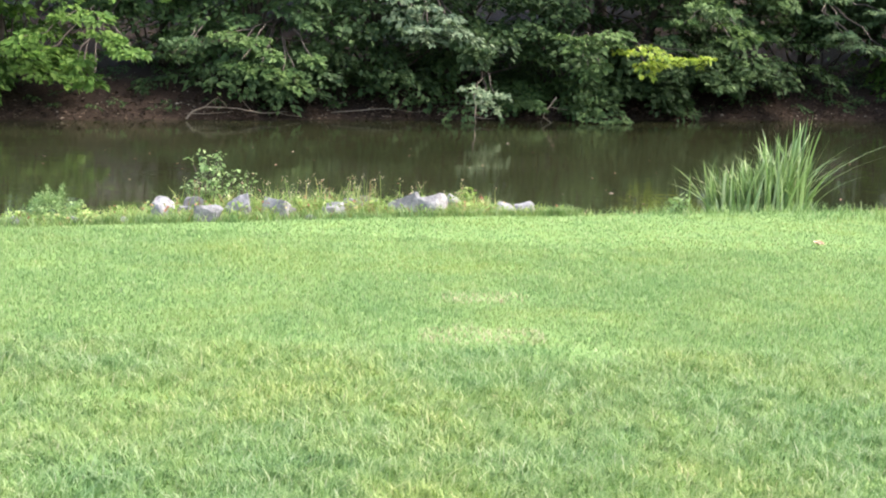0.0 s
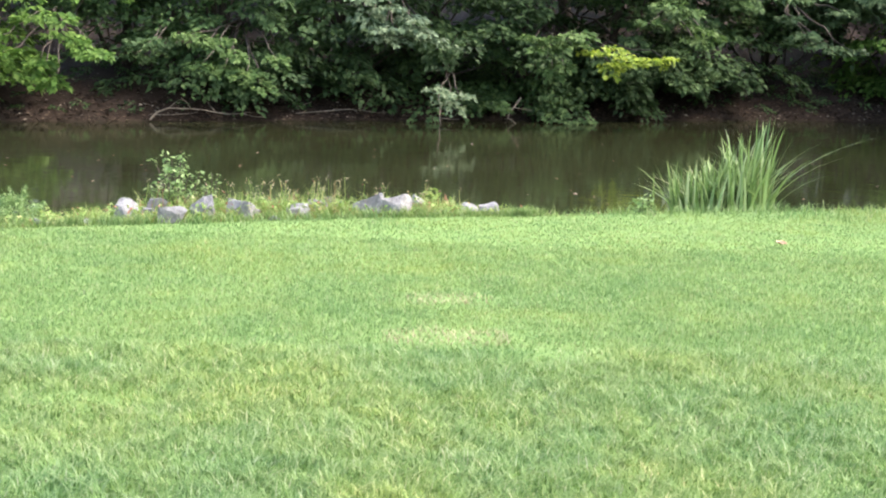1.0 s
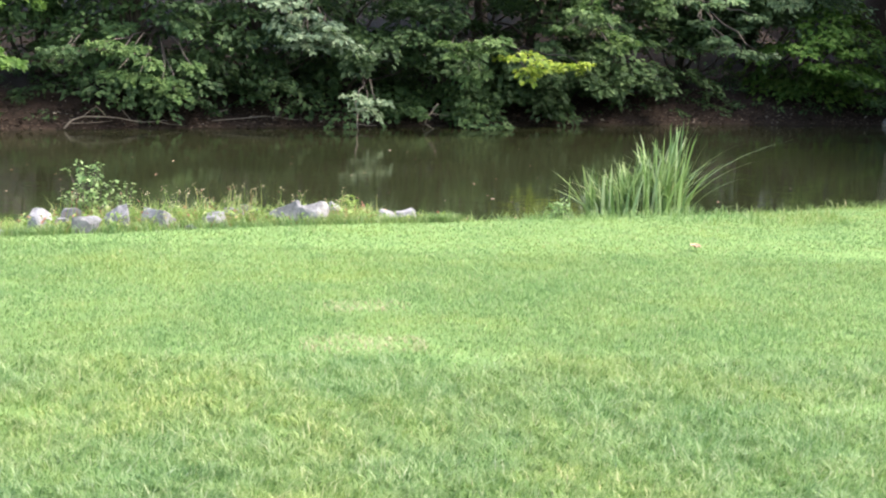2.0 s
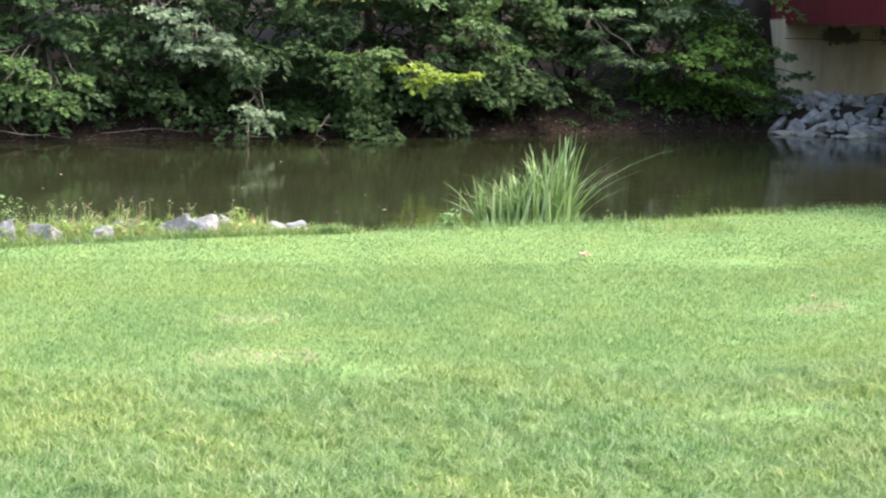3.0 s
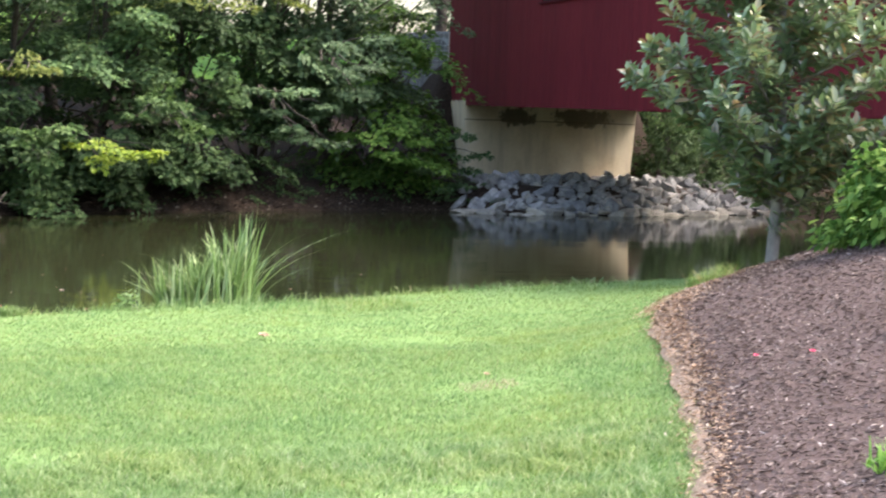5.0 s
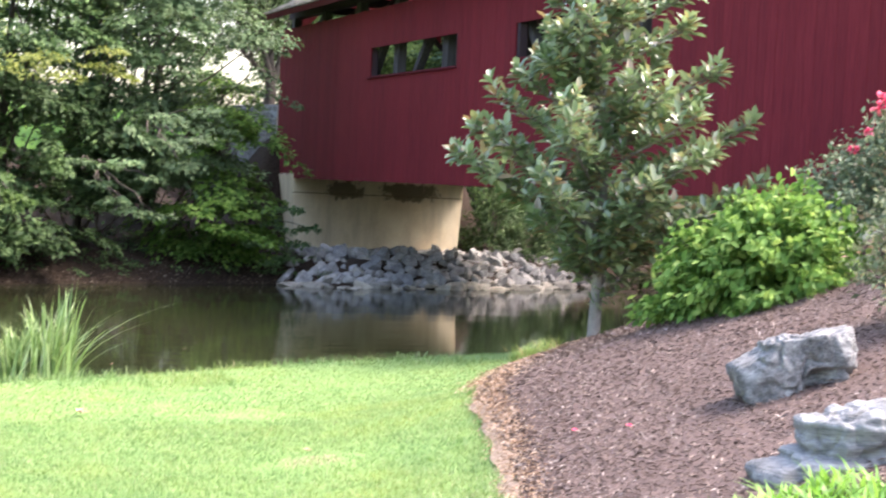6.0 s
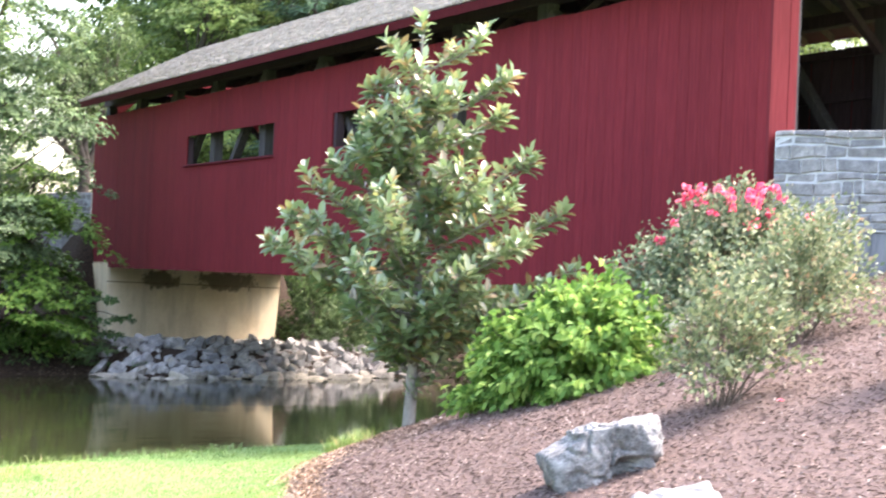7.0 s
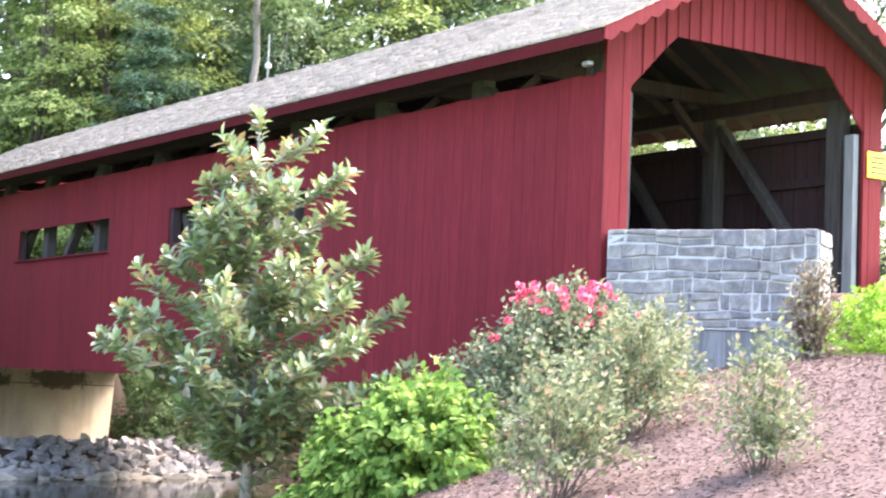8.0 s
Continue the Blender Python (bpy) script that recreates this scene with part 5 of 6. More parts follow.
# ---- magnolia on the bank ----
def magnolia(base, height):
    r = np.random.default_rng(31)
    root = thing("magnolia_tree", "young southern magnolia with glossy dark leaves, bronze beneath", "tree", base)
    b = np.array(base, float)
    spine = [b + [0.012 * math.sin(5 * q) * 3, 0.0, q * height] for q in np.linspace(-0.03, 0.955, 12)]
    paths = [list(zip(spine, np.linspace(0.075, 0.012, 12)))]
    P, A, N, L = [], [], [], []

    def rosette(tip, d, k, ln):
        d = d / np.linalg.norm(d)
        ref = np.cross(d, [0.3, 0.1, 1.0])
        ref /= np.linalg.norm(ref)
        w = np.cross(d, ref)
        for i in range(k):
            a = i * 2.4 + r.uniform(-0.3, 0.3)
            s = (i + 0.5) / k
            rad = ref * math.cos(a) + w * math.sin(a)
            ax = rad * (0.45 + 0.9 * (1 - s)) + d * (0.15 + 0.75 * s) + r.normal(0, 0.12, 3)
            P.append(tip - d * 0.16 * (1 - s))
            A.append(ax)
            N.append(d * 0.9 + np.array([0, 0, 0.5]) - rad * 0.25 + r.normal(0, 0.2, 3))
            L.append(ln * r.uniform(0.75, 1.2))

    def limb(az, reach, top, fat):
        """One limb that runs out from the stem and sweeps up, with short leafy shoots along its outer part."""
        d0 = np.array([math.cos(az), math.sin(az), 0.0])
        z0 = max(0.42, top - 0.42 * reach - 0.22)
        st = b + np.array([0, 0, z0])
        k = 8
        bow = r.uniform(-0.12, 0.12)
        across = np.array([-d0[1], d0[0], 0.0])
        pts = [st + d0 * reach * u + across * bow * math.sin(math.pi * u) * reach + np.array([0, 0, (top - 0.12 - z0) * u ** 1.5]) + r.normal(0, 0.018, 3) * u for u in np.linspace(0, 1, k)]
        paths.append(list(zip(pts, np.linspace(0.012 + 0.010 * reach, 0.006, k))))
        end = pts[-1] - pts[-2]
        rosette(pts[-1], end / np.linalg.norm(end) + np.array([0, 0, 0.9]), 11, 0.172)
        count = max(4, int(fat * (reach + 0.15) * np.interp(top, [1.5, 2.6], [7.5, 9.5])))
        for j in range(count):
            u = 0.22 + 0.76 * (j + r.uniform(0, 0.8)) / count
            i = min(k - 2, int(u * (k - 1)))
            p0 = pts[i] + (pts[i + 1] - pts[i]) * (u * (k - 1) - i)
            side = across * (1 if j % 2 else -1)
            d = side * r.uniform(0.25, 1.0) + d0 * r.uniform(0.1, 0.7) + np.array([0, 0, r.uniform(0.25, 0.95)])
            tip = p0 + d * r.uniform(0.10, 0.26) * (1.15 - 0.35 * u)
            paths.append([(p0, 0.009), (0.5 * (p0 + tip) + r.normal(0, 0.012, 3), 0.007), (tip, 0.005)])
            rosette(tip, d + np.array([0, 0, 0.5]), int(r.integers(8, 12)), 0.162)

    # limbs to both sides (reach, height of the tip), as the open crown spreads them
    for az0, tips in ((radians(151), ((1.58, 2.12), (1.40, 2.42), (1.22, 2.78), (1.05, 1.78), (0.70, 1.46), (0.78, 3.2), (0.95, 3.0), (0.60, 3.82), (0.66, 3.5), (0.36, 4.28), (0.36, 1.02))),
                      (radians(-29), ((1.80, 1.98), (1.62, 2.60), (1.30, 2.25), (1.40, 3.16), (1.10, 2.8), (1.0, 4.0), (0.95, 3.62), (0.62, 4.40), (0.60, 1.10), (1.15, 1.55), (1.45, 1.75)))):
        for reach, top in tips:
            limb(az0 + r.uniform(-0.38, 0.38), reach, top, 1.0)
    # and to front and back
    for i in range(38):
        top = 1.0 + 3.1 * (i + 0.5) / 38
        reach = np.interp(top, [1.0, 1.6, 2.1, 2.8, 3.5, 4.2], [0.45, 1.05, 1.45, 1.08, 0.75, 0.36]) * r.uniform(0.75, 1.08)
        limb(radians(-119 if i % 3 else 61) + r.uniform(-1.2, 1.2), reach, top, 0.95)
    # short limbs that fill the heart of the crown
    for i in range(9):
        top = 1.5 + 2.2 * (i + 0.5) / 9
        limb(radians(-119) + r.uniform(-0.9, 0.9), r.uniform(0.32, 0.6), top, 1.0)
    # low inner limbs that thicken the foot of the crown
    for i in range(7):
        top = r.uniform(0.85, 2.0)
        limb(r.uniform(0, 2 * np.pi), np.interp(top, [0.85, 1.3, 2.0], [0.36, 0.66, 0.95]) * r.uniform(0.6, 1.1), top, 1.0)
    rosette(spine[-1] + [0, 0, 0.13], np.array([0.05, 0, 1.0]), 14, 0.17)
    rosette(spine[-1], np.array([-0.3, 0, 1.0]), 11, 0.16)
    rosette(spine[-2], np.array([0.4, 0, 1.0]), 11, 0.16)
    for z in (0.5, 0.57, 0.66):
        t = b + np.array([0.16 * r.uniform(-1, 1) + 0.12, -0.12, z])
        paths.append([(b + np.array([0, 0, z - 0.1]), 0.008), (t, 0.005)])
        rosette(t, np.array([0.4, -0.4, 0.6]), 10, 0.15)
    v, f = leaves(np.array(P), np.array(A), np.array(N), np.array(L), np.array(L) * 0.44, 0.10, True)
    raw("foliage", v, f, LEAF_MAG, root)
    v, f = tubes(paths[:1], 9)
    raw("trunk", v, f, MAG_BARK, root, "smooth grey trunk", True)
    v, f = tubes(paths[1:], 5)
    raw("limb", v, f, MAG_BARK, root, smooth=True)


magnolia((8.55, 15.62, gz1(8.55, 15.62) - 0.02), 4.55)


# ---- shrubs on the mulch ----
def shrub(name, label, base, rx, ry, height, mat, seed, count, leaf, aspect=0.55, stems=26, bare=0.0, group="", open_=0.25, long=False, dome=2.2):
    """A leafy mound on stems; bare: the leafless share of its height."""
    r = np.random.default_rng(seed)
    root = thing(name, label, "shrub", base, group)
    b = np.array(base, float)
    # shoots fill the mound unevenly
    k = max(18, count // 26)
    th = r.uniform(0, 2 * np.pi, k)
    u = r.uniform(-0.05 if bare == 0 else bare, 1, k)
    rr = np.sqrt(np.clip(1 - np.clip(u, 0, 1) ** dome, 0.03, 1)) * r.uniform(0.35, 1.0, k) ** 0.5 * (1 + 0.15 * np.sin(3 * th + seed) + r.normal(0, 0.12, k))
    tips = np.stack([b[0] + np.cos(th) * rr * rx, b[1] + np.sin(th) * rr * ry, 0 * u], 1)
    tips[:, 2] = 0.4 * b[2] + 0.6 * ground_z(tips[:, 0], tips[:, 1]) + np.maximum(u, 0.05) * height * (1 + r.normal(0, 0.10, k))
    tips[:, 2] = np.maximum(tips[:, 2], ground_z(tips[:, 0], tips[:, 1]) + 0.06)
    per = max(4, count // k)
    out = tips - (b + [0, 0, height * 0.25])
    out = unit(out)
    t = np.repeat(tips, per, 0)
    o = np.repeat(out, per, 0)
    back = r.uniform(0, 1, k * per)
    p = t - o * (back * open_ * height)[:, None] + r.normal(0, 0.035 * height, (k * per, 3))
    ax = o * 0.6 + r.normal(0, 0.55, (k * per, 3))
    ax[:, 2] += 0.05
    if long:
        ax[:, 2] -= 0.45
    nr = o * 0.5 + np.array([[0, 0, 0.6]]) + r.normal(0, 0.6, (k * per, 3))
    ln = leaf * r.uniform(0.6, 1.25, k * per)
    p[:, 2] = np.maximum(p[:, 2], ground_z(p[:, 0], p[:, 1]) + 0.03)
    v, f = leaves(p, ax, nr, ln, ln * aspect, 0.15, long)
    raw("foliage", v, f, mat, root)
    paths = []
    for i in r.choice(k, min(k, stems), replace=False):
        st = b + np.array([r.normal(0, 0.05), r.normal(0, 0.05), -0.05])
        mid = st + (tips[i] - st) * 0.5 + np.array([0, 0, 0.08 * height])
        paths.append(list(zip([st, mid, tips[i]], (0.0075, 0.005, 0.002))))
    v, f = tubes(paths, 4)
    raw("stem_tangle", v, f, BARK, root, smooth=True)
    return root, tips, out


def blooms(root, tips, out, seed, n, pick, size=0.05):
    """Rose blossoms, each a small whorl of petals."""
    r = np.random.default_rng(seed)
    order = [i for i in np.argsort(-tips[:, 2] + r.uniform(0, 0.75, len(tips))) if pick(tips[i])][:n]
    for i in order:
        c = tips[i] + out[i] * 0.05 + r.normal(0, 0.03, 3)
        P, A, N, L = [], [], [], []
        for j in range(15):
            ax = unit(r.normal(size=3)) * [1, 1, 0.8] + np.array([0, -0.2, 0.25])
            P.append(c + ax * 0.012)
            A.append(ax)
            N.append(r.normal(size=3))
            L.append(size * r.uniform(0.7, 1.2))
        v, f = leaves(np.array(P), np.array(A), np.array(N), np.array(L), np.array(L) * 0.95, 0.2, True)
        raw("blossom", v, f, PETAL, root)


shrub("hydrangea_shrub", "dense fresh-green leafy shrub on the mulch slope", (7.60, 11.0, gz1(7.60, 11.0) - 0.05), 0.88, 0.74, 0.82, LEAF_HYD, 51, 15500, 0.088, 0.56, 24, 0.0, "", 0.32, True, 3.0)
ob, tips, out = shrub("rose_bush", "large rose bush with pink-red blossoms and dull green leaves", (9.3, 11.25, gz1(9.3, 11.25)), 1.4, 0.9, 1.16, LEAF_ROSE_DARK, 52, 14000, 0.060, 0.6, 40, 0.15, "rose bushes", 0.25)
blooms(ob, tips, out, 5, 44, lambda q: 8.0 < q[0] < 9.9 and q[1] < 11.4 and q[2] < gz1(9.3, 11.25) + 1.2, 0.044)
ob, tips, out = shrub("rose_bush", "leggy rose bush with thin leaves and bare stems", (6.98, 8.32, gz1(6.98, 8.32)), 0.62, 0.5, 1.0, LEAF_ROSE, 53, 2800, 0.056, 0.55, 20, 0.25, "rose bushes", 0.3)
ob, tips, out = shrub("rose_bush", "small sparse rose bush, a few leaves on thin stems", (7.61, 7.10, gz1(7.61, 7.10)), 0.40, 0.36, 1.0, LEAF_ROSE, 54, 1900, 0.048, 0.55, 15, 0.08, "rose bushes", 0.3)
ob, tips, out = shrub("rose_bush", "straggling rose bush with yellowing leaves", (8.75, 9.62, gz1(8.75, 9.62)), 0.82, 0.6, 1.04, LEAF_ROSE, 55, 4600, 0.054, 0.55, 20, 0.2, "rose bushes", 0.3)
ob, tips, out = shrub("rose_bush", "brownish withered rose bush against the stone wall", (12.1, 10.9, gz1(12.1, 10.9)), 0.36, 0.32, 0.92, LEAF_WITHER, 56, 1700, 0.06, 0.55, 34, 0.05, "rose bushes", 0.35)
shrub("clipped_hedge", "bright green low hedge beside the bridge approach", (13.75, 11.35, gz1(13.75, 11.35)), 0.95, 0.75, 0.70, HEDGE, 57, 9000, 0.046, 0.6, 20, 0.0, "", 0.15)
for i, (x, y, rx, hg, mt) in enumerate(((17.5, 36.2, 0.9, 1.0, LEAF_GREY), (19.2, 37.0, 1.3, 1.7, LEAF_MAPLE), (21.2, 38.2, 1.5, 2.1, LEAF_MAPLE), (17.6, 38.2, 1.0, 1.7, LEAF_MAPLE), (23.4, 39.4, 1.6, 2.3, LEAF_MAPLE), (25.8, 40.2, 1.7, 2.4, LEAF_MAPLE), (18.4, 40.0, 1.5, 2.3, LEAF_MAPLE))):
    shrub("bank_shrub", "green shrub on the shaded far bank behind the bridge", (x, y, gz1(x, y)), rx, 0.9, hg, mt, 60 + i, 2600, 0.12, 0.5, 12, 0.0, "shrubs on the far bank")

# ---- boulders in the bed ----
def boulder(label, at, lumps, mat, seed, turn, layers=0.0, tall=1.0):
    """One angular boulder: the union of a few cut blocks (centre, half sizes, tilt), seen from its middle."""
    r = np.random.default_rng(seed)
    bm = bmesh.new()
    bmesh.ops.create_icosphere(bm, subdivisions=6, radius=1.0)
    d = np.array([v.co[:] for v in bm.verts])
    reach = np.zeros(len(d))
    for cen, half, tilt in lumps:
        rot = np.array(Euler([radians(q) for q in tilt]).to_matrix())
        nrm = np.concatenate([np.eye(3), -np.eye(3), unit(r.normal(size=(9, 3)))])
        dist = np.concatenate([np.ones(6), r.uniform(0.92, 1.25, 9)])
        nw = (nrm / np.array(half)) @ rot.T
        off = dist + nw @ np.array(cen)
        den = d @ nw.T
        with np.errstate(divide='ignore', invalid='ignore'):
            t = off[None] / den
        out = np.where(den > 1e-6, t, np.inf).min(1)
        enter = np.maximum(np.where(den < -1e-6, t, -np.inf).max(1), 0)
        reach = np.maximum(reach, np.where(out > enter, out, 0))
    reach = np.maximum(reach, 0.05)
    for v, q in zip(bm.verts, reach):
        c = v.co * float(q)
        o = Vector((seed * 3.1, 0, 0))
        w = 0.03 * noise.noise(c * 5 + o) - (0.035 if layers else 0.045) * (1 - min(1.0, abs(noise.noise(c * 6 + o * 2)) * 7)) + 0.03 * abs(noise.noise(c * 13 + o)) + 0.012 * noise.noise(c * 34 + o)
        w += layers * math.sin(c.z * 70 + 3 * noise.noise(c * 4 + o))
        v.co = c * (1 + w / max(0.2, float(q)))
    for _ in range(1):
        bmesh.ops.smooth_vert(bm, verts=bm.verts, factor=0.35, use_axis_x=True, use_axis_y=True, use_axis_z=True)
    for f in bm.faces:
        f.smooth = True
    ob = part("boulder", bm, mat)
    ob.matrix_basis = pose(*at, 0, 0, turn) @ Matrix.Diagonal((0.77, 0.77, 0.77 * tall, 1))
    return tagged(ob, label, "boulder", "boulders in the bed")


boulder("weathered grey boulder with pale top and undercut side", (5.70, 7.77, gz1(5.70, 7.77) + 0.125),
        [((0.07, 0.0, 0.10), (0.33, 0.26, 0.12), (0, -10, 0)), ((-0.17, -0.02, -0.02), (0.27, 0.26, 0.16), (0, -27, 6)), ((-0.16, -0.04, -0.16), (0.20, 0.23, 0.18), (6, -12, 20)), ((0.29, 0.01, 0.0), (0.10, 0.23, 0.24), (0, 3, 4)), ((0.06, 0.05, -0.16), (0.26, 0.16, 0.22), (0, 0, 6))], BOULDER, 3, -27, 0.0, 1.22)
boulder("pale layered limestone boulder with a dark cleft", (4.80, 6.16, gz1(4.80, 6.16) + 0.02),
        [((0.17, 0.02, -0.08), (0.29, 0.33, 0.34), (2, -9, 4)), ((0.12, -0.03, 0.17), (0.32, 0.30, 0.11), (0, -14, 0)), ((0.06, -0.05, 0.00), (0.31, 0.31, 0.09), (0, -6, 6)), ((-0.27, -0.05, -0.14), (0.19, 0.26, 0.15), (0, -6, 10))], BOULDER_PALE, 8, -25, 0.013, 1.25)

# ---- riprap below the far abutment ----
rip_meshes = [rock_mesh("riprap_rock", 300 + i, (1.3, 1.0, 0.9), 0.10, 2) for i in range(10)]
fill_meshes = [rock_mesh("rubble", 330 + i, (1.3, 1.0, 0.9), 0.10, 2) for i in range(6)]
for me in rip_meshes:
    me.materials.append(RIPRAP)
WATERLINE = stone_mat("pale_tan_waterline_stone", (0.14, 0.125, 0.10), (0.34, 0.31, 0.26), (0.52, 0.48, 0.41), 5.0)
foot_meshes = [rock_mesh("riprap_rock", 360 + i, (1.5, 1.0, 0.6), 0.10, 2) for i in range(6)]
for me in foot_meshes:
    me.materials.append(WATERLINE)
r = np.random.default_rng(90)
placed = 0
for row in range(7):
    x = 10.9 + 0.1 * row + r.uniform(-0.35, 0.2)
    while x < 19.6 - 0.25 * row:
        s = r.uniform(0.22, 0.46) * (1.1 - 0.04 * row)
        yb = float(far_edge(x)) - 0.12 + row * 0.34 + r.normal(0, 0.07)
        zb = -0.02 + row * 0.11 + r.uniform(-0.05, 0.09)
        if not (12.1 < x < 16.7 and yb > 37.6):
            me, what = (foot_meshes[int(r.integers(6))], "pale tan riprap rock at the waterline") if row == 0 else (rip_meshes[int(r.integers(10))], "angular grey riprap rock below the abutment")
            ob = tagged(link("riprap_rock", me, None), what, "rock", "riprap below the abutment")
            ob.matrix_basis = pose(x, yb, zb, *(r.uniform(-40, 40, 2) * (0.25 if row == 0 else 1)), r.uniform(0, 360)) @ Matrix.Diagonal((s, s, s * r.uniform(0.75, 1.2), 1))
            placed += 1
        x += s * r.uniform(0.62, 0.9)
# loose fill between and behind them up to the concrete
fv, ff, base_i = [], [], 0
for k in range(1500):
    x = r.uniform(10.8, 19.0)
    t = r.uniform(0, 1)
    y = float(far_edge(x)) + 0.2 + t * 4.2
    s = r.uniform(0.16, 0.36)
    me = fill_meshes[k % 6]
    z = min(0.54, 0.03 + 0.25 * t * 4.2 * 0.6)
    if y < 37.8:
        co = np.zeros(len(me.vertices) * 3)
        me.vertices.foreach_get("co", co)
        tri = np.array([p.vertices[:] for p in me.polygons])
        rot = np.array(Euler((r.uniform(-1, 1), r.uniform(-1, 1), r.uniform(0, 6))).to_matrix())
        fv.append(co.reshape(-1, 3) @ rot.T * s + [x, y, z])
        ff.append(tri + base_i)
        base_i += len(me.vertices)
tagged(raw("riprap_fill", np.concatenate(fv), np.concatenate(ff), RIPRAP), "broken grey stone fill behind the riprap", "rubble", kind="stuff")

# ---- pale rocks along the near shore ----
SHORE = [(-2.57, 12.67, 0.20, 0.18), (-2.34, 12.99, 0.22, 0.22), (-2.21, 12.58, 0.22, 0.14), (-1.97, 12.87, 0.17, 0.23), (-1.68, 12.98, 0.28, 0.19), (-1.28, 13.20, 0.20, 0.17), (-1.13, 13.58, 0.16, 0.22),
         (-1.02, 13.78, 0.19, 0.26), (-0.72, 13.56, 0.20, 0.22), (-0.51, 13.57, 0.27, 0.19), (-0.31, 13.92, 0.14, 0.17), (-0.09, 13.80, 0.24, 0.05), (0.31, 13.93, 0.16, 0.15), (-3.13, 12.34, 0.15, 0.07),
         (-3.58, 12.20, 0.14, 0.09), (-2.85, 12.43, 0.17, 0.06), (-2.44, 12.86, 0.12, 0.18), (-1.43, 12.91, 0.13, 0.05), (0.12, 13.86, 0.12, 0.10)]
for i, (x, y, w, top) in enumerate(SHORE):
    me = rock_mesh("shore_rock", 400 + i, (w * 1.26, w * 1.1, (top + 0.06) * 1.12), 0.2, 3, 0.12)
    me.materials.append(PALE_STONE)
    ob = tagged(link("shore_rock", me, None), "pale grey limestone rock in weeds at the shore", "rock", "rocks along the shore")
    ob.matrix_basis = pose(x, y, gz1(x, y) + top * 0.5 - 0.035, 0, (17 * i) % 25 - 12, (47 * i) % 60 - 30)


# ---- reeds, weeds, sapling, strap leaves ----
def reed_clump(at, seed):
    """Upright blades with hooked tips, a shorter tuft beside them and a few outliers."""
    r = np.random.default_rng(seed)
    ob = thing("reed_clump", "tall clump of arching green reed blades at the shore", "reeds", at)
    V, F, base_i = [], [], 0
    # offset, half width, count, height, lean along x, spread of the lean
    for ox, half, n, hgt, lx, sp in ((0.06, 0.29, 200, 1.12, 0.06, 0.42), (-0.26, 0.25, 180, 0.68, -0.36, 0.5), (0.20, 0.16, 60, 0.80, 0.30, 0.36), (-0.03, 0.46, 150, 0.36, 0.0, 0.7)):
        x = at[0] + ox + half * r.uniform(-1, 1, n)
        y = at[1] + r.normal(0, 0.14, n)
        lean = np.stack([lx + (x - at[0] - ox) * 0.6 + r.normal(0, sp * 1.05, n), r.normal(0, 0.5, n)], 1)
        h = hgt * r.uniform(0.64, 1.05, n)
        if hgt > 1:
            h *= np.interp(x - at[0], [-0.25, 0.05, 0.3, 0.5], [0.62, 0.84, 1.06, 0.92])
        hook = np.where(r.uniform(0, 1, n) < 0.6, 2.3, 1.0)
        v, f = blades(np.stack([x, y, np.full(n, at[2])], 1), lean, h, r.uniform(0.015, 0.038, n), h * r.uniform(0.1, 0.42, n) * hook, 7)
        V.append(v)
        F.append(f + base_i)
        base_i += len(v)
    # snapped blades, tips hanging
    n = 14
    x, y = at[0] + r.uniform(-0.3, 0.4, n), at[1] + r.normal(-0.05, 0.12, n)
    h = r.uniform(0.45, 0.9, n)
    knee = np.stack([x + r.normal(0.03, 0.06, n), y, at[2] + h], 1)
    d = np.stack([r.normal(0.06, 0.1, n), r.normal(-0.03, 0.06, n), -r.uniform(0.05, 0.26, n)], 1)
    v, f = leaves(knee, d, np.tile([[0, -0.5, 1.0]], (n, 1)), np.linalg.norm(d, axis=1), r.uniform(0.008, 0.014, n), 0.1, True)
    V.append(v)
    F.append(f + base_i)
    base_i += len(v)
    v, f = blades(np.stack([x, y, np.full(n, at[2])], 1), (knee - np.stack([x, y, knee[:, 2]], 1))[:, :2] + 1e-4, h * 1.02, np.full(n, 0.022), np.full(n, 1.0), 4)
    V.append(v)
    F.append(f + base_i)
    raw("blade_tuft", np.concatenate(V), np.concatenate(F), REED, ob)
    root = np.array([[at[0] - 0.80, at[1], at[2]], [at[0] - 0.70, at[1], at[2]], [at[0] + 0.45, at[1], at[2]], [at[0] + 0.5, at[1], at[2]], [at[0] + 0.5, at[1] - 0.1, at[2]]])
    v, f = blades(root, np.array([[-0.25, 0.05], [-0.05, 0.1], [1.0, 0.0], [1.0, 0.1], [1.0, -0.1]]), np.array([0.55, 0.58, 0.40, 0.32, 0.14]), np.full(5, 0.02), np.array([0.22, 0.12, 0.5, 0.38, 0.75]), 7)
    raw("outer_blade", v, f, REED, ob)


reed_clump((2.58, 15.5, 0.12), 21)


def tuft(name, label, at, rx, ry, n, hgt, mat, seed, wide=0.012, curl=0.5, category="weeds", kind=""):
    r = np.random.default_rng(seed)
    x, y = at[0] + r.uniform(-rx, rx, n), at[1] + r.uniform(-ry, ry, n)
    root = np.stack([x, y, ground_z(x, y)], 1)
    a = r.uniform(0, 2 * np.pi, n)
    h = hgt * r.uniform(0.4, 1.2, n)
    v, f = blades(root, np.stack([np.cos(a), np.sin(a)], 1), h, wide * r.uniform(0.6, 1.3, n), h * curl * r.uniform(0.4, 1.4, n), 4)
    return tagged(raw(name, v, f, mat), label, category, kind=kind)


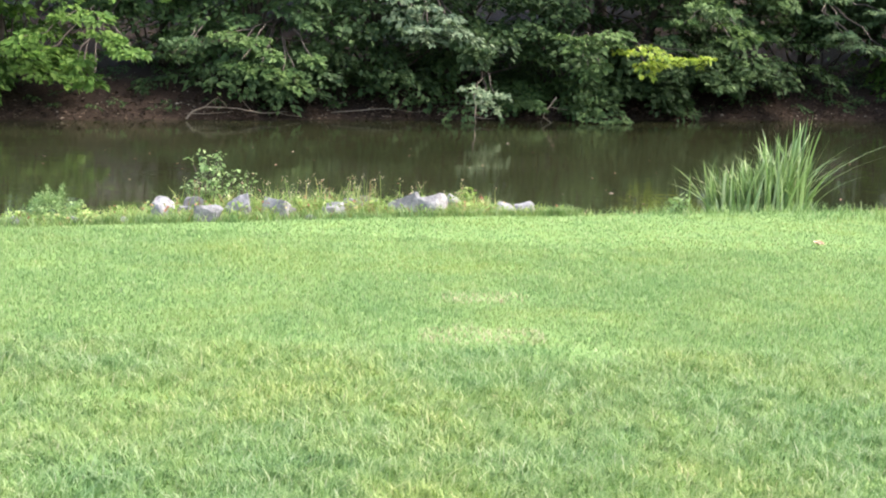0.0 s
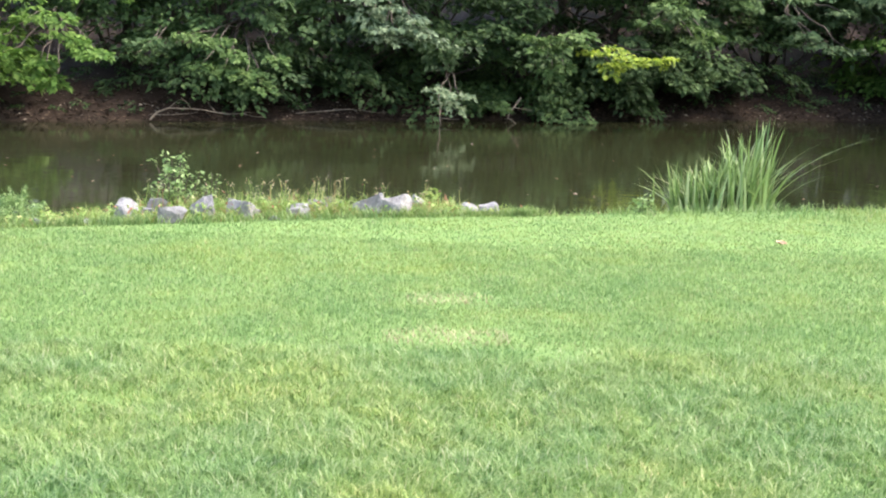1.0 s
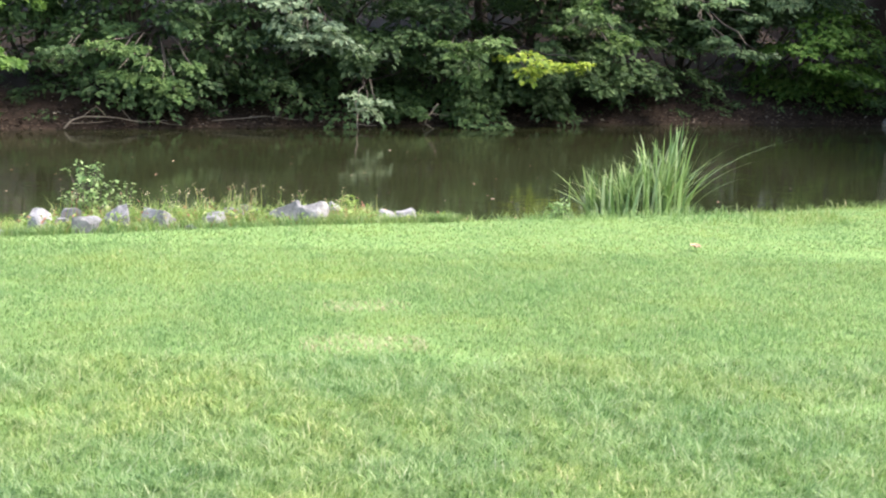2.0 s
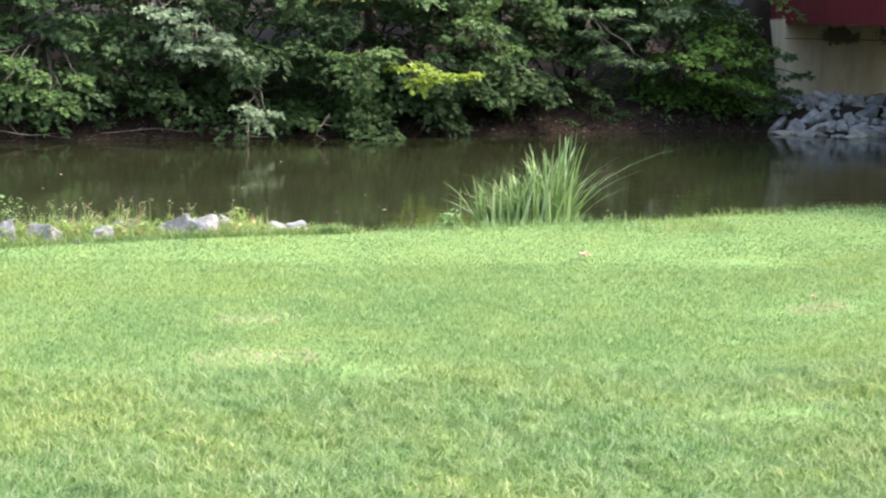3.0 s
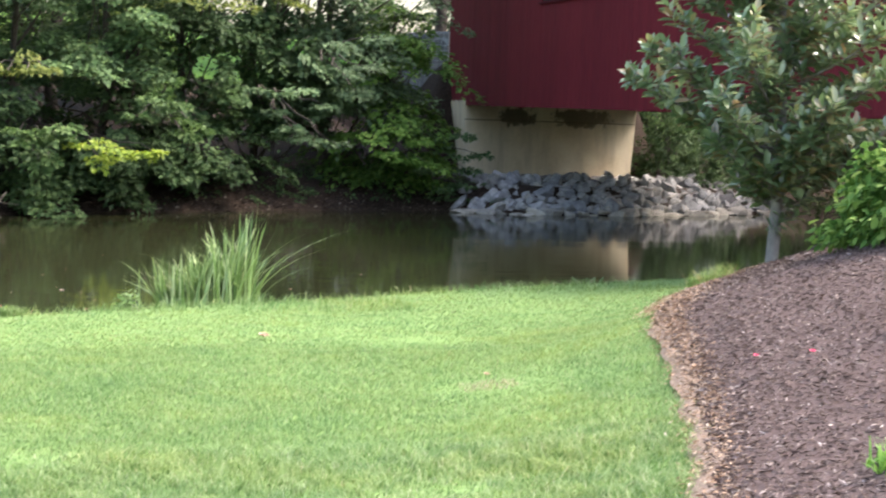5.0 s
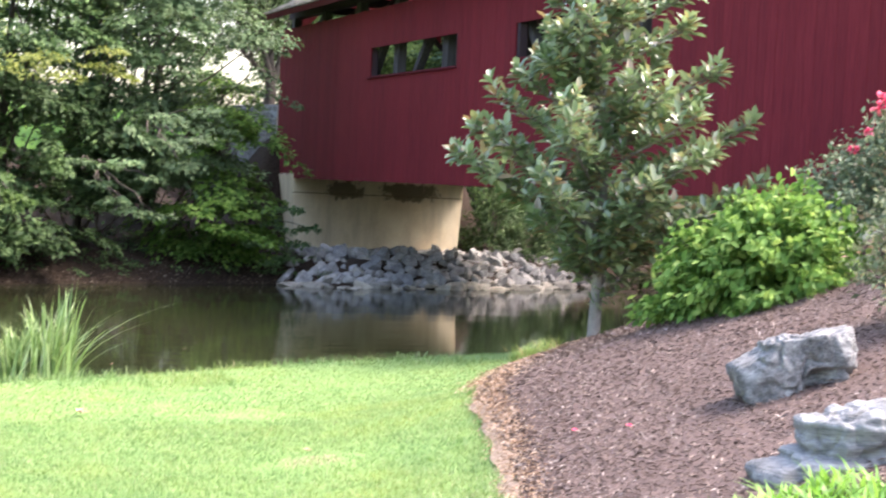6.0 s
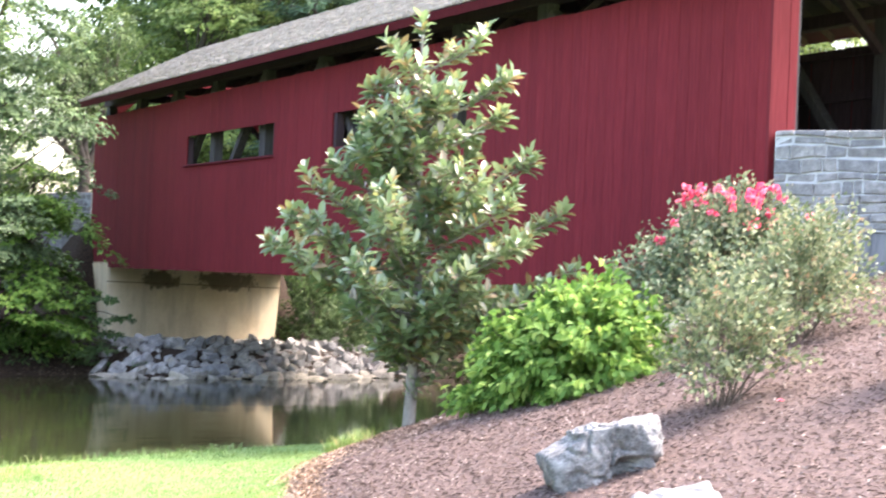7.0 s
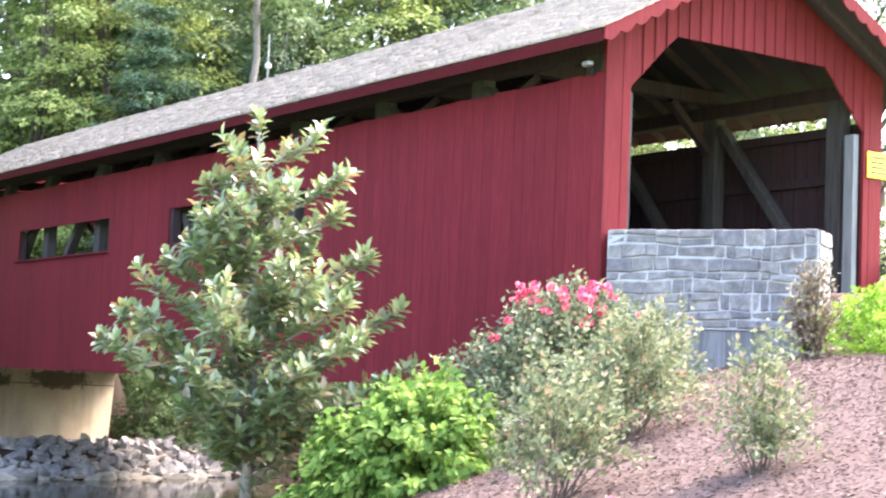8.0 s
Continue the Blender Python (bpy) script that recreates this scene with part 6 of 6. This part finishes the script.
def weed_band():
    """Clumps of grass, seed stalks and small leafy weeds among the shore rocks."""
    r = np.random.default_rng(81)
    V, F, base_i = [], [], 0
    for k in range(540):
        cx = r.uniform(-4.0, 0.75)
        back = 0.12 + abs(r.normal(0, 0.5))
        cy = float(lawn_edge(cx)) + back
        n = int(r.integers(16, 60))
        x, y = cx + r.normal(0, 0.06, n), cy + r.normal(0, 0.05, n)
        a = r.uniform(0, 2 * np.pi, n)
        tall = np.interp(cx, [-4, -2.9, -2.3, -0.4, 0.1, 0.7], [0.4, 0.5, 0.9, 0.85, 0.4, 0.3])
        h = tall * (0.045 + 0.20 * min(1.0, back / 0.65) ** 1.3) * r.uniform(0.5, 1.5) * r.uniform(0.5, 1.3, n)
        v, f = blades(np.stack([x, y, ground_z(x, y)], 1), np.stack([np.cos(a), np.sin(a)], 1), h, r.uniform(0.004, 0.011, n), h * r.uniform(0.3, 1.2, n), 3)
        V.append(v)
        F.append(f + base_i)
        base_i += len(v)
    tagged(raw("shore_weeds", np.concatenate(V), np.concatenate(F), WEED), "yellow-green grass clumps among the shore rocks", "weeds", kind="stuff")
    # short tufts in front of the rocks
    V, F, base_i = [], [], 0
    for k in range(260):
        cx = r.uniform(-4.0, 0.75)
        cy = float(lawn_edge(cx)) + r.uniform(0.0, 0.3)
        n = int(r.integers(14, 34))
        x, y = cx + r.normal(0, 0.05, n), cy + r.normal(0, 0.03, n)
        a = r.uniform(0, 2 * np.pi, n)
        h = r.uniform(0.05, 0.11) * r.uniform(0.5, 1.3, n)
        v, f = blades(np.stack([x, y, ground_z(x, y)], 1), np.stack([np.cos(a), np.sin(a)], 1), h, r.uniform(0.004, 0.009, n), h * r.uniform(0.3, 1.0, n), 3)
        V.append(v)
        F.append(f + base_i)
        base_i += len(v)
    tagged(raw("edge_grass", np.concatenate(V), np.concatenate(F), GRASS), "long green grass in front of the shore rocks", "grass", kind="stuff")
    n = 520
    x = r.uniform(-3.9, 0.7, n)
    y = lawn_edge(x) + 0.15 + abs(r.normal(0, 0.45, n))
    cen = np.stack([x, y, ground_z(x, y) + r.uniform(0.03, 0.2, n) * np.interp(x, [-4, -2.6, -0.5, 0.1, 0.7], [0.4, 0.8, 0.8, 0.4, 0.3])], 1)
    p, ax, nr, ln = spray_leaves(cen, r.normal(0, 1, (n, 3)), r.uniform(0.04, 0.09, n), 11, 0.038, r)
    v, f = leaves(p, ax, nr, ln, ln * 0.5)
    tagged(raw("shore_herbs", v, f, WEED), "small broad-leaved herbs among the shore rocks", "weeds", kind="stuff")
    # seed stalks
    n = 75
    x = np.where(r.uniform(0, 1, n) < 0.45, r.normal(-1.35, 0.25, n), r.uniform(-2.6, 0.2, n))
    y = lawn_edge(x) + 0.3 + abs(r.normal(0, 0.35, n))
    z = ground_z(x, y)
    h = r.uniform(0.16, 0.36, n)
    tip = np.stack([x + r.normal(0, 0.06, n), y, z + h], 1)
    v, f = tubes([[((x[i], y[i], z[i]), 0.003), (tuple(tip[i]), 0.002)] for i in range(n)], 3)
    tagged(raw("seed_stalks", v, f, WEED), "thin grass stalks with seed heads among the rocks", "weeds", kind="stuff")
    p, ax, nr, ln = spray_leaves(tip, np.tile([[0.1, 0, 1.0]], (n, 1)) + r.normal(0, 0.2, (n, 3)), np.full(n, 0.04), 7, 0.018, r)
    v, f = leaves(p, ax, nr, ln, ln * 0.5)
    tagged(raw("seed_heads", v, f, SEED), "pale and reddish seed heads above the weeds", "weeds", kind="stuff")


weed_band()
tuft("edge_grass", "long grass overhanging the lawn's edge", (1.9, 14.35), 2.3, 0.5, 1500, 0.11, GRASS, 82, 0.008, 0.8, kind="stuff")
tuft("edge_grass", "long grass overhanging the lawn's edge", (5.2, 15.65), 1.9, 0.4, 1100, 0.10, GRASS, 84, 0.008, 0.8, kind="stuff")
tuft("strap_leaf_clump", "bright green strap-leaved perennials at the bed's edge", (4.2, 5.5), 0.42, 0.38, 760, 0.165, LILY, 83, 0.022, 1.0, "perennial")




def leafy_weed(name, label, at, hgt, seed, mat, n=9, leaf=0.07):
    r = np.random.default_rng(seed)
    ob = thing(name, label, "weed", at)
    paths, P, A, N = [], [], [], []
    for i in range(n):
        a = r.uniform(0, 2 * np.pi)
        tip = np.array(at) + np.array([math.cos(a) * r.uniform(0.05, 0.4) * hgt, math.sin(a) * 0.2 * hgt, hgt * r.uniform(0.5, 1.0)])
        pts = crooked(at, tip, r, 0.08, 6)
        paths.append(list(zip(pts, np.linspace(0.006, 0.002, 6))))
        for q in pts[1:]:
            for s in (0, 1, 2, 3):
                d = r.normal(0, 1, 3)
                P.append(q + r.normal(0, 0.015, 3))
                A.append(d * [1, 1, 0.4])
                N.append(np.array([0, 0, 1.0]) + r.normal(0, 0.4, 3))
    P = np.array(P)
    ln = leaf * r.uniform(0.6, 1.2, len(P))
    v, f = leaves(P, np.array(A), np.array(N), ln, ln * 0.55)
    raw("foliage", v, f, mat, ob)
    v, f = tubes(paths, 4)
    raw("stem_tangle", v, f, BARK, ob)


leafy_weed("sapling", "young leafy sapling growing among the shore rocks", (-2.27, 13.2, gz1(-2.27, 13.2)), 0.58, 91, SAPLING, 30, 0.05)
leafy_weed("sapling", "small leafy weed beside the shore rocks", (-2.0, 13.2, gz1(-2.0, 13.2)), 0.46, 92, SAPLING, 9, 0.04)
leafy_weed("seedling", "small pale weed at the lawn's edge", (1.68, 14.55, gz1(1.68, 14.55)), 0.26, 93, SAPLING, 10, 0.06)
leafy_weed("seedling", "small green weed between shore rocks", (-0.2, 14.2, gz1(-0.2, 14.2)), 0.25, 94, WEED, 6, 0.06)
shrub("low_bush", "rounded grey-green bush at the water's edge", (-3.38, 12.55, gz1(-3.38, 12.55)), 0.29, 0.22, 0.27, SAPLING, 95, 3600, 0.026, 0.4, 10)

# ---- lawn grass: many blades, one sheet ----
def lawn(n, y0, y1, hgt, wide, seed, name, label):
    r = np.random.default_rng(seed)
    y = r.uniform(y0, y1, n)
    half = 0.30 * y + 0.5
    lo = np.maximum(-half - 0.2, -6)
    hi = np.minimum(0.75 * y, bed_edge(y) + 0.045 + 0.05 * np.sin(5.3 * y) * np.sin(13.7 * y + 1) + 0.03 * np.sin(31 * y))
    x = lo + (hi - lo) * r.uniform(0, 1, n)
    edge = lawn_edge(x) + r.uniform(-0.05, 0.28, n)
    ok = y < edge
    # thin and worn patches
    worn = np.zeros(n)
    for px, py, s in ((-0.02, 8.5, 0.26), (-0.02, 9.6, 0.2), (3.5, 9.9, 0.25), (3.6, 11.9, 0.3), (0.5, 8.1, 0.18), (2.4, 7.2, 0.2), (-1.6, 7.0, 0.2)):
        worn = np.maximum(worn, np.exp(-(((x - px) / (s * 1.6)) ** 2 + ((y - py) / s) ** 2)))
    ok &= r.uniform(0, 1, n) > worn * 0.45
    x, y, worn = x[ok], y[ok], worn[ok]
    m = len(x)
    # blades of one small tuft lean alike
    table = r.uniform(0, 1, (2, 4096))
    cell = (np.floor(x / 0.075 + 0.4 * np.sin(9 * y)) * 73 + np.floor(y / 0.085 + 0.4 * np.sin(11 * x)) * 131).astype(int) % 4096
    a = 2 * np.pi * table[0][cell] + r.normal(0, 1.2 if y1 < 9 else 2.6, m)
    clump = 2 * table[1][cell] - 1
    patch = np.sin(x * 2.3 + 1.3 * np.sin(y * 1.7)) * np.sin(y * 1.9 + 1.1 * np.sin(x * 1.3))
    h = hgt * r.uniform(0.6, 1.2, m) * (1 + 0.12 * patch + (0.22 if y1 < 9 else 0.08) * clump) * (1 - 0.4 * worn)
    root = np.stack([x, y, ground_z(x, y) - 0.004], 1)
    v, f = blades(root, np.stack([np.cos(a), np.sin(a)], 1), h, wide * r.uniform(0.7, 1.4, m), h * (r.uniform(0.4, 1.5, m) if y1 < 9 else r.uniform(0.2, 1.1, m)), 2)
    tagged(raw(name, v, f, COARSE_GRASS if y1 < 9 else GRASS), label, "grass", kind="stuff")


lawn(140000, 4.6, 8.2, 0.064, 0.0054, 1, "lawn_grass", "thick short-mown green lawn grass, lightly worn")
lawn(175000, 8.2, 12.0, 0.039, 0.0047, 2, "lawn_grass", "thick short-mown green lawn grass, lightly worn")
lawn(150000, 12.0, 16.9, 0.027, 0.0064, 3, "lawn_grass", "sunlit green lawn grass running to the shore")

for x, y, rx, ry, n in ((-0.02, 8.5, 0.34, 0.22, 380), (-0.02, 9.6, 0.26, 0.18, 220), (3.5, 9.9, 0.2, 0.14, 260), (2.6, 6.4, 0.16, 0.1, 220)):
    tuft("worn_grass", "dry tan grass in a thin patch of the lawn", (x, y), rx, ry, n, 0.040, DRY_GRASS, int(90 * y), 0.005, 1.1, "grass", "stuff")

tuft("corner_grass", "taller yellow-green grass at the lawn's far corner", (7.28, 14.42), 0.22, 0.16, 420, 0.19, WEED, 87, 0.008, 0.6, "grass", "stuff")

# ---- bark chips and dry litter ----
def chips(n, name, label, mat, seed, place, length, kind_cat):
    r = np.random.default_rng(seed)
    x, y = place(r, n)
    z = ground_z(x, y) + 0.036 + r.uniform(0, 0.018, len(x))
    m = len(x)
    a, t, ro = r.uniform(0, 2 * np.pi, m), r.normal(0, 0.28, m), r.normal(0, 0.35, m)
    ax = np.stack([np.cos(a) * np.cos(t), np.sin(a) * np.cos(t), np.sin(t)], 1)
    nr = np.stack([ro * -np.sin(a), ro * np.cos(a), np.ones(m)], 1)
    ln = length * r.uniform(0.4, 1.5, m)
    v, f = leaves(np.stack([x, y, z], 1), ax, nr, ln, ln * r.uniform(0.11, 0.31, m), 0.3, False)
    tagged(raw(name, v, f, mat), label, kind_cat, kind="stuff")


def in_bed(r, n):
    y = r.uniform(4.6, 14.8, n)
    x = bed_edge(y) + np.interp(y, [9.0, 11.5], [0.065, 0.02]) + 0.03 * np.sin(9 * y) * np.sin(23 * y) + r.uniform(0, 1, n) ** 1.3 * 7.5
    return x, y


def on_edge(r, n):
    y = np.where(r.uniform(0, 1, n) < 0.75, r.uniform(4.8, 15.0, n), r.normal(12.4, 1.0, n))
    keep = r.uniform(0, 1, n) < np.interp(y, [7.0, 10.5], [0.45, 1.0])
    x = bed_edge(y) + r.normal(0.10, np.where(y > 11, 0.12, 0.075), n)
    return x[keep], y[keep]


chips(125000, "mulch_chips", "loose shredded bark chips over the bed", CHIP, 5, in_bed, 0.036, "mulch")
chips(21000, "leaf_litter", "pale dry litter along the edge of the bed", LITTER, 6, on_edge, 0.030, "leaf litter")


def single_leaf(name, label, at, size, mat, seed, cat):
    r = np.random.default_rng(seed)
    k = 5
    a = np.linspace(-1.2, 1.2, k)
    ax = np.stack([np.cos(a), np.sin(a), np.full(k, 0.12)], 1)
    v, f = leaves(np.tile([at], (k, 1)).astype(float), ax, np.tile([[0.1, -0.4, 1.0]], (k, 1)) + r.normal(0, 0.2, (k, 3)), np.full(k, size), np.full(k, size * 0.6), 0.25, True)
    tagged(raw(name, v, f, mat), label, cat)


single_leaf("fallen_leaf", "single tan fallen leaf lying on the lawn", (2.43, 12.22, 0.470), 0.075, LITTER, 1, "leaf")
single_leaf("fallen_leaf", "small tan fallen leaf on the lawn", (3.5, 10.0, 0.53), 0.04, LITTER, 2, "leaf")
for i, (x, y) in enumerate(((4.70, 8.59), (4.86, 8.22), (7.0, 7.80))):
    single_leaf("fallen_petal", "fallen pink-red rose petals on the mulch", (x, y, gz1(x, y) + 0.06), 0.035, PETAL, 10 + i, "petal")


def shore_litter():
    """Leaf litter and pebbles along the far waterline."""
    r = np.random.default_rng(44)
    n = 5200
    x = r.uniform(-10, 11.5, n)
    y = far_edge(x) + np.abs(r.normal(0.1, 0.55, n))
    m = len(x)
    a = r.uniform(0, 2 * np.pi, m)
    ax = np.stack([np.cos(a), np.sin(a), r.normal(0, 0.2, m)], 1)
    ln = r.uniform(0.03, 0.10, m)
    v, f = leaves(np.stack([x, y, ground_z(x, y) + 0.02], 1), ax, np.tile([[0, -0.3, 1.0]], (m, 1)) + r.normal(0, 0.3, (m, 3)), ln, ln * 0.6, 0.3)
    tagged(raw("bank_litter", v, f, BANK_LITTER), "dead leaves and debris along the far waterline", "leaf litter", kind="stuff")
    n = 60
    x = r.uniform(-6, 6, n)
    y = lawn_edge(x) + r.uniform(3, 12, n)
    a = r.uniform(0, 2 * np.pi, n)
    ln = r.uniform(0.03, 0.07, n)
    v, f = leaves(np.stack([x, y, np.full(n, 0.006)], 1), np.stack([np.cos(a), np.sin(a), 0 * a], 1), np.tile([[0, 0, 1.0]], (n, 1)), ln, ln * 0.6, 0.05)
    tagged(raw("floating_leaves", v, f, LITTER), "a few pale leaves afloat on the pond", "leaf litter", kind="stuff")


BANK_LITTER = chip_mat("dead_leaf_litter", [(0.0, (0.022, 0.016, 0.012)), (0.5, (0.062, 0.042, 0.03)), (0.92, (0.12, 0.088, 0.064)), (1.0, (0.30, 0.26, 0.21))])
shore_litter()
